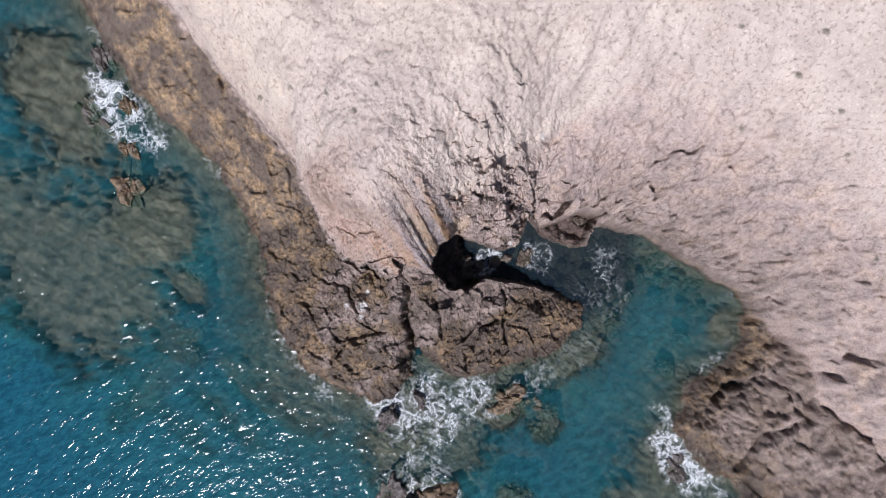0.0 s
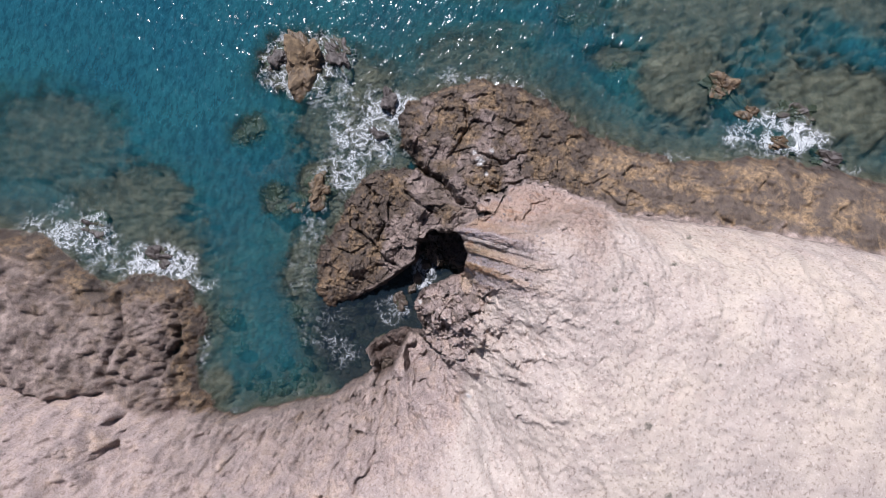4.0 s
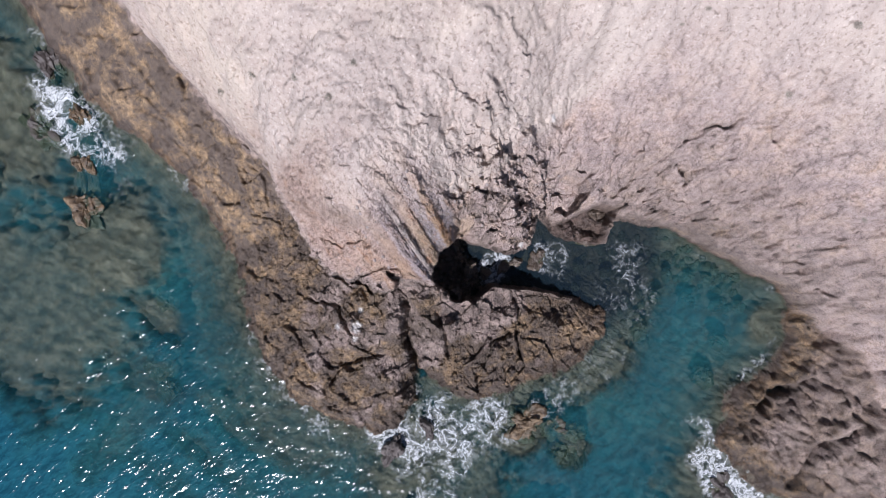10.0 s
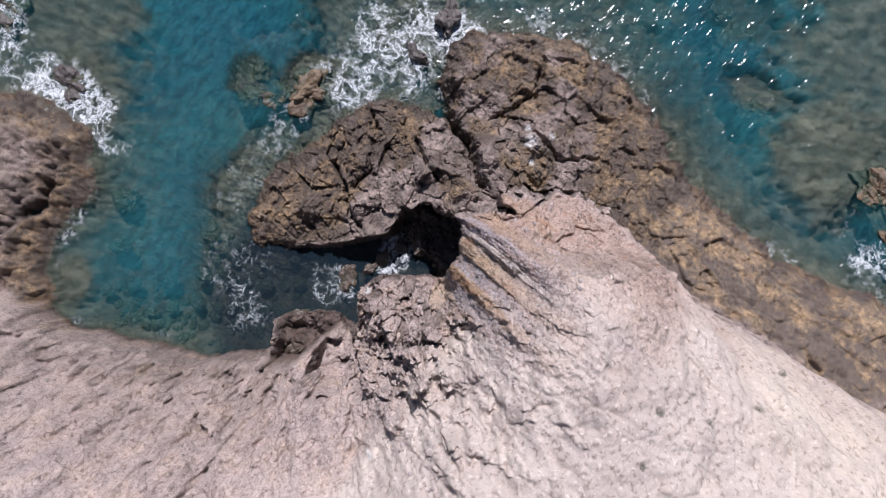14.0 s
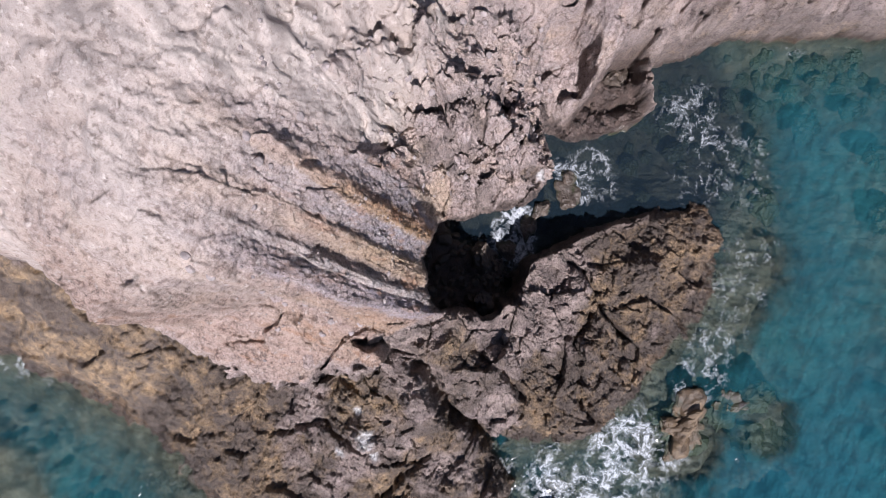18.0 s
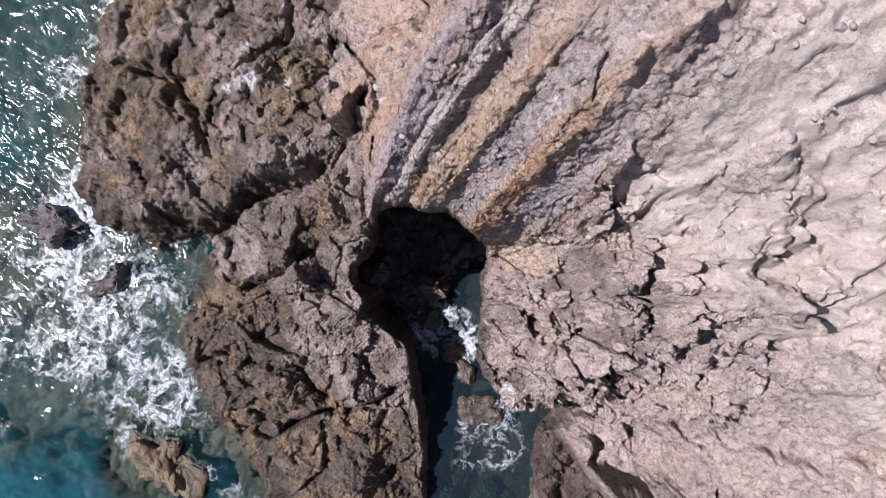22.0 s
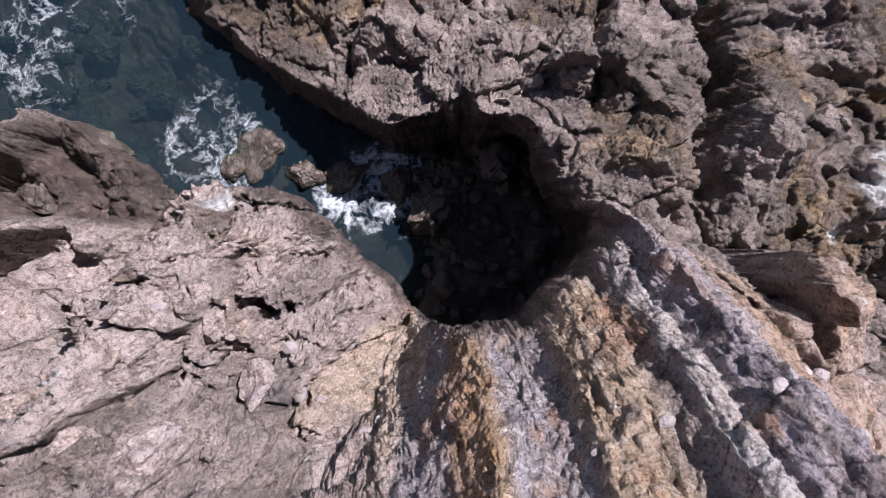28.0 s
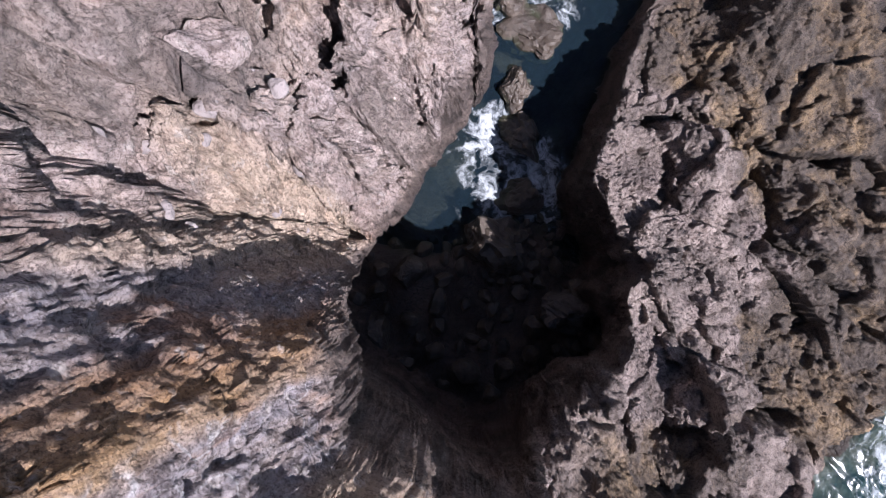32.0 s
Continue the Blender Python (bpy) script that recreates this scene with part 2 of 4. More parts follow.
# Hollows on the slope: place and half widths.
HOLLOWS = [(-1.75, 4.5, 0.4, 0.28), (-3.3, 4.3, 0.5, 0.32), (-2.4, 5.2, 0.25, 0.3), (3.7, 0.6, 0.35, 0.25), (3.1, 0.2, 0.3, 0.2), (2.9, -0.6, 0.3, 0.16), (6.8, 2.5, 0.45, 0.3), (5.4, 2.6, 0.42, 0.28), (4.2, 0.9, 0.4, 0.2), (3.6, 1.0, 0.25, 0.2), (4.1, 5.7, 0.5, 0.3), (2.6, 3.7, 0.5, 0.3)]
# Sunken reefs: middle, half widths, turn in degrees, depth of the top.
REEFS = [(-28, 18, 9.5, 11, 8, 1.0), (-11, -12, 8, 6.5, 20, 0.9), (-19.5, 18, 4.5, 5.5, 0, 0.5), (-24, 8, 2.0, 3.5, 25, 1.6), (-29, 6, 6, 2.2, 10, 2.4), (-20.5, 11.5, 1.6, 3.2, 10, 0.9),
         (-18.3, -2, 2.6, 6.5, 8, 1.2), (-15.0, -17.6, 3.6, 4.4, 20, 0.15), (-8.0, -20.6, 1.9, 2.3, 20, 0.9), (-2.2, -17.2, 1.9, 1.9, 40, 0.8),
         (-11.6, -9.6, 4.2, 3.4, 10, 0.5), (-4.2, -13.4, 2.6, 2.6, 30, 0.3), (3.6, -13.4, 4.4, 2.2, 5, 0.6), (7.6, -12.4, 1.8, 1.6, 0, 0.9),
         (2, -30, 6.5, 7, 20, 0.8), (-4, -39, 6, 8, 10, 1.4), (5, -25.5, 3.0, 3.5, 0, 0.5), (15.8, -19.2, 1.8, 1.6, 0, 0.4), (10.5, -9.0, 4.0, 3.0, 50, 1.2),
         (-33, 32, 9, 12, 10, 1.0), (-20, 32, 5, 9, 0, 0.3), (-21, 1, 1.2, 4.5, 12, 1.7), (-24.5, 0, 1.2, 5, 12, 2.1), (-28, 1.5, 1.4, 5, 12, 2.5)]


def terrain(x, y):
    """Height of the ground and how much of each kind of surface it is, over whole grids."""
    far = np.hypot(x - 0.3, y + 1.0)
    loose = 0.45 + 0.55 * smooth(4, 10, far)
    wx = x + loose * (0.55 * fbm(x * 0.55, y * 0.55, 3, 3) + 0.20 * fbm(x * 2.3, y * 2.3, 3, 5))
    wy = y + loose * (0.55 * fbm(x * 0.55 + 40, y * 0.55, 3, 4) + 0.20 * fbm(x * 2.3 + 40, y * 2.3, 3, 6))
    bx, by = 0.65 * x + 0.35 * wx, 0.65 * y + 0.35 * wy
    big_f, big_g = facets(bx * 0.62, by * 0.62, 51)
    mid_f, mid_g = facets(bx * 1.7 + 3, by * 1.7, 61)
    land, high = inside(wx, wy, LAND), inside(wx, wy, HIGH)
    high = high + smooth(-2.0, -3.5, x) * smooth(9.0, 6.0, y) * (0.55 * big_f + 0.30 * mid_f) * smooth(3.0, 0.5, np.abs(high))

    # high ground: a rim that sinks eastwards, then a steep slope that eases off
    east = smooth(0.8, 2.1 + 1.1 * np.clip(high, 0, 4), wx + 0.35 * np.minimum(wy, 1.2))
    rim = 8.6 - 5.2 * east - 1.4 * smooth(8, 11, x)
    reach = 2.6 + 1.0 * east + 2.2 * smooth(2.5, 6.0, x) * smooth(9.0, 2.0, y) + 0.8 * smooth(9, 13, x) + 3.0 * smooth(7.5, 9.5, x) * smooth(17, 12, x) * smooth(-7, -4, y) * smooth(5, 2, y) + 1.5 * smooth(-8, -16, y)
    up = np.maximum(high, 0)
    hill = rim + (16.3 - rim) * (1 - np.exp(-up / reach)) + 6 * (1 - np.exp(-up / 9))
    rough = np.exp(-(up / 7.0) ** 1.4)
    hill += (0.25 + 0.35 * rough) * fbm(x * 0.22, y * 0.22, 4, 11) * np.minimum(1, up + 0.2)

    # beds that strike north: rib and groove across them
    strike = 0.8 * x + 0.2 * wx - 0.14 * (y - 1) + 0.07 * fbm(x * 1.2, y * 0.4, 3, 21)
    fan = smooth(0, 0.4, up) * np.exp(-np.maximum(up - 1.5, 0) / 3.0) * smooth(2.4, 1.5, strike) * smooth(-8.5, -6, strike)
    fade = 0.4 * smooth(10, 5, y) + 0.6 * smooth(6.0, 3.0, y)
    # a plateau of purple rock, a thin pale ridge, a groove, an ochre blade, a grey slab, an ochre rib, a drop
    torn = 0.6 + 0.8 * np.clip(0.5 + fbm(wx * 0.9, wy * 0.9, 3, 22), 0, 1)
    rib = 0.40 * smooth(-2.15, -1.95, strike) * smooth(-1.50, -1.58, strike)
    rib += 0.62 * smooth(-1.54, -1.40, strike) * smooth(-1.20, -1.28, strike) - 0.55 * np.exp(-((strike + 1.10) / 0.10) ** 2)
    rib += 1.05 * torn * smooth(-1.0, -0.62, strike) * smooth(-0.34, -0.48, strike) - 0.30 * smooth(-0.45, -0.2, strike) * smooth(0.5, 0.2, strike)
    rib += 0.75 * torn * smooth(0.22, 0.48, strike) * smooth(0.80, 0.62, strike) - 0.30 * smooth(0.70, 0.85, strike) * smooth(1.6, 1.1, strike)
    rib += 0.10 * grain(strike * 3.2, wy * 0.6, 31)
    slab_f, slab_g = facets(strike * 3.0, wy * 1.3, 33)
    rib += (0.26 * slab_f - 0.08 * np.exp(-slab_g / 0.06)) * (1 - 0.6 * smooth(-0.4, -0.2, strike) * smooth(0.3, 0.1, strike))
    hill += 0.37 * fan * fade * rib
    d, t = along(wx, wy, [(1.25, 0.6), (1.55, 1.2), (2.0, 1.7), (2.5, 2.6), (2.9, 3.8)])
    hill -= 1.7 * np.exp(-np.abs(d / 0.45) ** 2.0) * smooth(1.0, 0.15, t)
    knoll = smooth(-0.3, 0.9, inside(wx, wy, KNOLL))
    hill += knoll * (np.minimum(hill, 7.0 + 0.95 * (x + 6.6) + 0.5 * fbm(x * 0.7, y * 0.7, 3, 23)) - hill)
    for line, drop, width in LEDGES:
        d, t = along(wx, wy, line)
        ragged_drop = drop * np.clip(0.45 + 2.4 * fbm(x * 1.0, y * 1.0, 3, 24), 0.0, 1.5)
        d = d + 0.35 * fbm(x * 1.3, y * 1.3, 3, 25) + 0.22 * mid_f
        hill += ragged_drop * smooth(0.0, 0.2, t) * smooth(1.0, 0.8, t) * np.where(d < 0, np.exp(np.minimum(d, 0) / width), np.exp(-np.maximum(d, 0) / 0.09))
    # thin beds crop out as little steps near the edge of the slope
    bed = (wx * 0.62 - wy * 0.35) * 1.7 + 1.3 * fbm(x * 0.3, y * 0.3, 3, 41)
    step = bed - np.floor(bed)
    hill += 0.08 * rough * smooth(-3, 2, x) * (smooth(0.0, 0.75, step) - smooth(0.75, 1.0, step)) * (0.5 + fbm(x * 0.5, y * 0.5, 2, 43))
    d, t = along(wx, wy, [(9.0, 2.0), (8.5, 0.6), (7.9, -0.8), (7.3, -2.4)])
    hill -= 2.6 * np.exp(-(d / 0.38) ** 2) * smooth(0.05, 0.45, t)
    # thick beds weather into ledges and risers
    lift = hill * 0.75 + 0.30 * wx - 0.22 * wy + 0.8 * fbm(x * 0.35, y * 0.35, 2, 42)
    part_up = lift - np.floor(lift)
    hill += rough * (1 - 0.7 * fan) * (0.06 + 0.16 * smooth(-0.2, 0.3, fbm(x * 0.4, y * 0.4, 3, 44))) * (smooth(0.60, 1.0, part_up) - part_up + 0.3)
    crag = rough * smooth(0.0, 0.5, up) * (1 - 0.5 * fan)
    block_up = fbm(x * 0.9, y * 0.9, 2, 63, ridged=True)
    near_inlet = smooth(5.5, 2.5, np.hypot((x - 4.2) * 0.8, y + 0.2))
    hill += crag * (0.20 * big_f + 0.18 * mid_f + (0.25 + 0.30 * near_inlet) * (block_up - 0.2) + 0.62 * fbm(x * 0.8, y * 0.8, 4, 64))
    torn_f, torn_g = facets(bx * 1.05 + 7, by * 1.05, 71)
    small_f, small_g = facets(bx * 2.9 + 5, by * 2.9, 73)
    bank = smooth(4.6, 2.2, np.hypot((x - 4.2) * 0.8, y - 0.2)) * smooth(0.0, 0.3, up) * smooth(1.2, 1.9, x)
    hill += bank * (0.80 * torn_f - 0.30 * np.exp(-torn_g / 0.05) + 0.30 * small_f + 0.5 * smooth(0.1, 0.5, fbm(x * 0.9, y * 0.9, 4, 75)) - 0.6 * smooth(0.25, 0.45, fbm(x * 1.1 + 9, y * 1.1, 3, 76)))
    hill += (1 - rough) * (0.09 * mid_f * smooth(0.05, 0.35, fbm(x * 0.3, y * 0.3, 3, 45)) + 0.06 * fbm(x * 0.9, y * 0.9, 3, 46))
    notch = fbm(x * 0.16 + 0.10 * y, y * 0.55, 4, 47, ridged=True)
    hill -= 0.15 * smooth(0.55, 0.95, notch) * np.exp(-up / 9.0) * smooth(2.0, 5.0, up)
    # rain gullies down to the cove
    across, down = 0.45 * wx - 0.89 * wy, 0.89 * wx + 0.45 * wy
    rill = fbm(across * 0.55, down * 0.10, 4, 48, ridged=True)
    hill += 1.4 * (rill - 0.3) * smooth(8, 11, x) * np.exp(-up / 6.0) * smooth(0.1, 0.8, up)

    seam = np.abs(grain(across * 0.75 + 0.5 * fbm(x * 0.3, y * 0.3, 2, 49), down * 0.14, 50))
    seam2 = np.abs(grain(across * 0.35 + 20, down * 0.45, 52))
    hill -= (1.0 * np.exp(-seam / 0.05) + 0.6 * np.exp(-seam2 / 0.04)) * smooth(9, 12, x) * np.exp(-up / 5.0) * smooth(0.1, 0.8, up) * smooth(-0.3, 0.2, fbm(x * 0.35, y * 0.35, 2, 53))
    hill += smooth(8, 11, x) * smooth(-1.5, -4, y) * np.exp(-up / 4.0) * smooth(0.1, 0.8, up) * (0.8 * big_f + 0.5 * mid_f)

    # low ground: dark lava of the point, the shelf along the west shore, the southern rocks
    crown = np.hypot((x + 2.6) * 0.75, np.where(y < -0.4, 1.45, 1.0) * (y + 0.4))
    mass = 7.2 * np.exp(-(crown / 5.6) ** 1.3)
    low = mass + 0.7
    shelf = smooth(3, 9, y)
    low = low * (1 - shelf) + shelf * (0.4 + 0.42 * np.maximum(land, 0))
    south = smooth(-15, -19, y)
    low = low * (1 - south) + south * (0.5 + 0.30 * np.minimum(np.maximum(land, 0), 9))
    low *= smooth(-0.1, 1.6, land)
    walled = inside(x, y, [(-3.2, 0.8), (2.2, 1.2), (6.4, -7.4), (4.4, -8.8), (1.0, -5.6), (-1.4, -4.4), (-3.4, -2.4)])
    wall = smooth(-0.5, 0.5, walled)
    lipped = (0.95 * mass + 0.3) * smooth(-0.05, 0.30, land)
    low = low * (1 - wall) + wall * lipped
    block = fbm(x * 0.55, y * 0.55, 3, 61, ridged=True)
    lump = 0.46 * big_f - 0.14 * (1 - 0.8 * shelf) * np.exp(-big_g / 0.04) + 0.26 * mid_f - 0.05 * np.exp(-mid_g / 0.06) + 0.12 * (block - 0.2)
    low += lump * smooth(-0.1, 1.2, land) * (0.9 - 0.1 * shelf)
    boulder_f, boulder_g = facets(bx * 0.36, by * 0.36, 77)
    low += south * smooth(0.2, 2.0, land) * (0.25 * boulder_f - 0.25 * np.exp(-boulder_g / 0.03) + 0.10 * mid_f + 0.5 * fbm(x * 0.5, y * 0.5, 3, 78))
    d, t = along(wx, wy, CREVICE)
    low -= 2.2 * np.exp(-(d / 0.30) ** 2) * smooth(1.0, 0.8, t)
    # the pale knoll at the foot of the slope and hollow under it
    ridge, t = along(wx, wy, [(-6.9, 7.6), (-6.0, 5.0), (-5.0, 2.2), (-4.0, 0.3)])
    low -= 0.3 * np.exp(-(np.abs(ridge + 0.5) / 0.5) ** 2) * smooth(0, 0.2, t) * smooth(1, 0.8, t)

    edge = 0.22 + 0.5 * smooth(10, 13, y) + 0.7 * smooth(-2.4, -3.2, x) * smooth(6, 3, y)
    z = low + (hill - low) * smooth(-edge, 0.15, high)
    shore_wall = smooth(-0.12, 0.30, land)
    # the bed under the sea and the floor of the pit
    out = np.maximum(-land, 0)
    bed_z = -0.5 - 3.6 * (1 - np.exp(-out / 5.5)) - 3.0 * smooth(10, 30, out) - 0.6 * smooth(-18, -30, x)
    ragged = 0.35 * fbm(x * 0.35, y * 0.35, 3, 91) + 0.25 * fbm(x * 1.1, y * 1.1, 3, 92)
    for mx, my, ax, ay, turn, top in REEFS:
        c, s = math.cos(radians(turn)), math.sin(radians(turn))
        px, py = wx - mx, wy - my
        q = np.hypot((px * c + py * s) / ax, (py * c - px * s) / ay) + ragged
        bed_z = np.maximum(bed_z, bed_z + (-top - bed_z) * smooth(1.15, 0.55, q))
    bed_z += 0.30 * fbm(x * 0.8 + 0.3 * y, y * 0.35, 4, 95, ridged=True) - 0.1 + 0.09 * mid_f + 0.25 * fbm(x * 1.3, y * 0.9, 3, 96)
    floor = smooth(2.0, 0.4, x) * smooth(-3.8, -2.0, y) * smooth(-6, -3, x) * smooth(3, 1, y)
    bed_z = bed_z * (1 - floor) + floor * (0.25 + 0.10 * fbm(x, y, 2, 97))
    z = bed_z + (z - bed_z) * shore_wall
    steep = smooth(-0.5, 0.0, land) * smooth(0.9, 0.3, land)
    z += steep * (0.20 * mid_f) * smooth(30, 12, far)
    hollow = np.exp(-(np.hypot((x - 18.7) * 0.8, y + 22.4) / 0.8) ** 2)
    z -= hollow * np.maximum(z - 0.3, 0)
    z += 0.10 * fbm(x * 1.6, y * 1.6, 3, 99) * smooth(60, 20, far) * (1 - 0.6 * steep)

    # wet ribs of dark rock at the mouth of the inlet
    ribbed = smooth(-0.25, 0.25, inside(bx, by, [(7.2, -2.2), (7.3, -4.2), (8.7, -5.8), (9.4, -6.5), (10.5, -5.2), (12.0, -4.6), (10.9, -3.5), (9.0, -3.0), (8.2, -2.7)]))
    across_ribs = (0.86 * wx + 0.5 * wy) * 2.1 + 0.8 * fbm(x * 0.8, y * 0.8, 2, 93)
    z += ribbed * (np.minimum(z, 0.30 + 0.75 * np.abs(np.sin(across_ribs)) + 0.25 * mid_f + 0.7 * smooth(-4.5, -1.8, y + 0.4 * (9.5 - x))) - z) * smooth(-0.1, 0.2, land)

    slabby = smooth(-0.1, 0.35, inside(bx, by, SLAB))
    z += slabby * (np.minimum(z, 4.0 + 0.35 * (y + 1.2) + 0.25 * (x - 9)) - z)
    for line, half, deep in CRACKS:
        d, t = along(wx, wy, line)
        d = d + 0.10 * fbm(x * 2.1, y * 2.1, 2, 67)
        z -= deep * np.exp(-(d / half) ** 2) * smooth(0.0, 0.12, t) * smooth(1.0, 0.88, t) * smooth(0.0, 0.6, land)
    lumpy = 0.5 * fbm(x * 1.7, y * 1.7, 3, 65)
    # hollows weathered into the slope
    for mx, my, ax, ay in HOLLOWS:
        q = np.hypot((x - mx) / ax, (y - my) / ay) + lumpy
        z -= 0.4 * smooth(1.0, 0.25, q)
    knob = np.zeros_like(x)
    for mx, my, r, tall in KNOBS:
        q = np.hypot(x - mx, y - my) / r + 0.12 * mid_f + lumpy
        knob = np.maximum(knob, tall * smooth(1.05, 0.25, q))
    z += knob
    soil = smooth(1.5 - 1.3 * smooth(1.6, 2.6, x) * smooth(2.0, 3.2, y), 8.0 - 4.5 * smooth(1.6, 2.6, x) * smooth(2.0, 3.2, y), up - 2.5 * smooth(8, 12, x) + 1.6 * fbm(x * 0.4, y * 0.4, 3, 101) + 5.0 * smooth(8.5, 12, y))
    lava = 1 - smooth(-0.2, 0.25, high + 0.5 * fbm(x * 0.8, y * 0.8, 3, 103))
    # dark edge: shade painted on the pit walls, plus damp rock at the water
    wet_shade = smooth(0.34 + 0.3 * smooth(2.0, 3.5, x), 0.20, land + (0.10 + 0.5 * smooth(2.0, 3.5, x)) * fbm(x * 1.6, y * 1.6, 3, 104)) * smooth(9.5, 8.0, far)
    wet_shade = np.maximum(wet_shade, ribbed)
    lava = np.maximum(lava, wet_shade)
    lava = np.maximum(lava, 0.42 * smooth(6.0, 1.0, land + 2.4 * fbm(x * 0.45, y * 0.45, 4, 111)) * smooth(9.5, 12, x) * smooth(0, -3, y))
    lava = np.maximum(lava, 0.75 * smooth(2.4, 0.5, land + 1.1 * fbm(x * 0.7, y * 0.7, 3, 109)) * smooth(8, 11, x) * smooth(-1, -3, y))
    for mx, my, r in [(3.4, 1.0, 0.75), (4.6, 0.9, 0.5), (2.9, -0.3, 0.5), (3.0, 2.0, 0.4), (5.2, -0.9, 0.6), (6.0, 0.4, 0.5), (4.2, -1.6, 0.5)]:
        lava = np.maximum(lava, 0.8 * smooth(1.0, 0.5, np.hypot(x - mx, y - my) / r + 0.9 * fbm(x * 1.4, y * 1.4, 3, 110)) * smooth(0.0, 0.3, up))
    brown = lava * (1 - wet_shade) * (1 - 0.65 * smooth(-15, -19, y) * smooth(1.5, 3.5, land)) * smooth(0.16, -0.16, fbm(x * 0.33, y * 0.33, 4, 105) + 0.06 - 0.42 * shelf - 0.55 * smooth(3.2, 1.0, z) + 0.3 * smooth(5, 2.5, np.hypot(x - 1.0, y + 3.5)) + 0.7 * shelf * smooth(-1.5, -0.5, high))
    soil *= 1 - 0.4 * smooth(0.05, 0.3, knob)
    cream = smooth(1.0, 0.45, np.hypot((x - 2.0) * 0.95, (y - 1.45) * 1.5) + 0.5 * fbm(x * 1.5, y * 1.5, 3, 108)) * smooth(0.0, 0.3, up)
    guano = np.zeros_like(x)
    for mx, my, r in [(-8.1, 0.8, 0.55), (-7.2, 1.5, 0.3), (-8.9, 0.2, 0.3), (9.2, -1.3, 0.2), (9.9, 2.9, 0.22), (5.0, 0.3, 0.16), (-9.4, 1.6, 0.3), (4.3, -2.0, 0.22)]:
        guano = np.maximum(guano, smooth(1.0, 0.35, np.hypot(x - mx, y - my) / r + 0.7 * fbm(x * 3, y * 3, 3, 107)))
    return z, dict(soak_shade=np.maximum(ribbed, 0.7 * wet_shade), guano=guano, cream=cream, soil=soil, lava=lava, brown=brown, strike=strike * 0.1 + 0.5, fan=fan), land, high


def survey(x, y):
    """terrain() in pieces, which is quicker."""
    x, y = x.astype(np.float32), y.astype(np.float32)
    done = [terrain(x[k : k + 40000], y[k : k + 40000]) for k in range(0, len(x), 40000)]
    kinds = {key: np.concatenate([d[1][key] for d in done]) for key in done[0][1]}
    return np.concatenate([d[0] for d in done]), kinds, np.concatenate([d[2] for d in done]), np.concatenate([d[3] for d in done])


# ---- materials ----
class Nodes:
    """A node material written as calls."""

    def __init__(self, name):
        self.mat = bpy.data.materials.new(name)
        self.mat.use_nodes = True
        self.tree = self.mat.node_tree
        self.bsdf = self.tree.nodes["Principled BSDF"]
        self.at = self.add("ShaderNodeNewGeometry").outputs["Position"]

    def add(self, kind, **inputs):
        node = self.tree.nodes.new(kind)
        for key, value in inputs.items():
            self.put(node.inputs[key.replace("_", " ")], value)
        return node

    def put(self, socket, value):
        if isinstance(value, bpy.types.NodeSocket):
            self.tree.links.new(value, socket)
        else:
            socket.default_value = value

    def noise(self, scale, detail=4.0, rough=0.55, at=None, distortion=0.0):
        n = self.add("ShaderNodeTexNoise", Vector=at or self.at, Scale=scale, Detail=detail, Roughness=rough, Distortion=distortion)
        return n.outputs["Fac"]

    def voronoi(self, scale, feature="F1", at=None):
        n = self.add("ShaderNodeTexVoronoi", Vector=at or self.at, Scale=scale)
        n.feature = feature
        return n.outputs["Distance"]

    def stretch(self, scale, turn=0.0):
        m = self.add("ShaderNodeMapping", Vector=self.at)
        m.inputs["Scale"].default_value = scale
        m.inputs["Rotation"].default_value = (0, 0, turn)
        return m.outputs[0]

    def attr(self, name):
        n = self.add("ShaderNodeAttribute")
        n.attribute_name = name
        return n.outputs["Fac"]

    def ramp(self, fac, stops, smooth_=True):
        n = self.add("ShaderNodeValToRGB", Fac=fac)
        e = n.color_ramp.elements
        n.color_ramp.interpolation = "LINEAR" if smooth_ else "CONSTANT"
        while len(e) < len(stops):
            e.new(0.5)
        for el, (p, c) in zip(e, stops):
            el.position, el.color = p, (*c, 1) if isinstance(c, tuple) else (c, c, c, 1)
        return n.outputs["Color"]

    def mix(self, fac, a, b, mode="MIX"):
        n = self.tree.nodes.new("ShaderNodeMix")
        n.data_type, n.blend_type = "RGBA", mode
        self.put(n.inputs[0], fac)
        for s, v in ((6, a), (7, b)):
            self.put(n.inputs[s], (*v, 1) if isinstance(v, tuple) else v)
        return n.outputs[2]

    def math(self, op, a, b=0.0):
        n = self.tree.nodes.new("ShaderNodeMath")
        n.operation = op
        self.put(n.inputs[0], a)
        self.put(n.inputs[1], b)
        return n.outputs[0]

    def bump(self, height, strength, distance, before=None):
        n = self.add("ShaderNodeBump", Height=height, Strength=strength, Distance=distance)
        if before:
            self.put(n.inputs["Normal"], before)
        return n.outputs[0]

    def done(self, color=None, rough=None, normal=None, **more):
        for key, value in dict(Base_Color=color, Roughness=rough, Normal=normal, **more).items():
            if value is not None:
                self.put(self.bsdf.inputs[key.replace("_", " ")], value)
        return self.mat


def height_above_sea(n):
    s = n.add("ShaderNodeSeparateXYZ", Vector=n.at)
    return s.outputs[2]


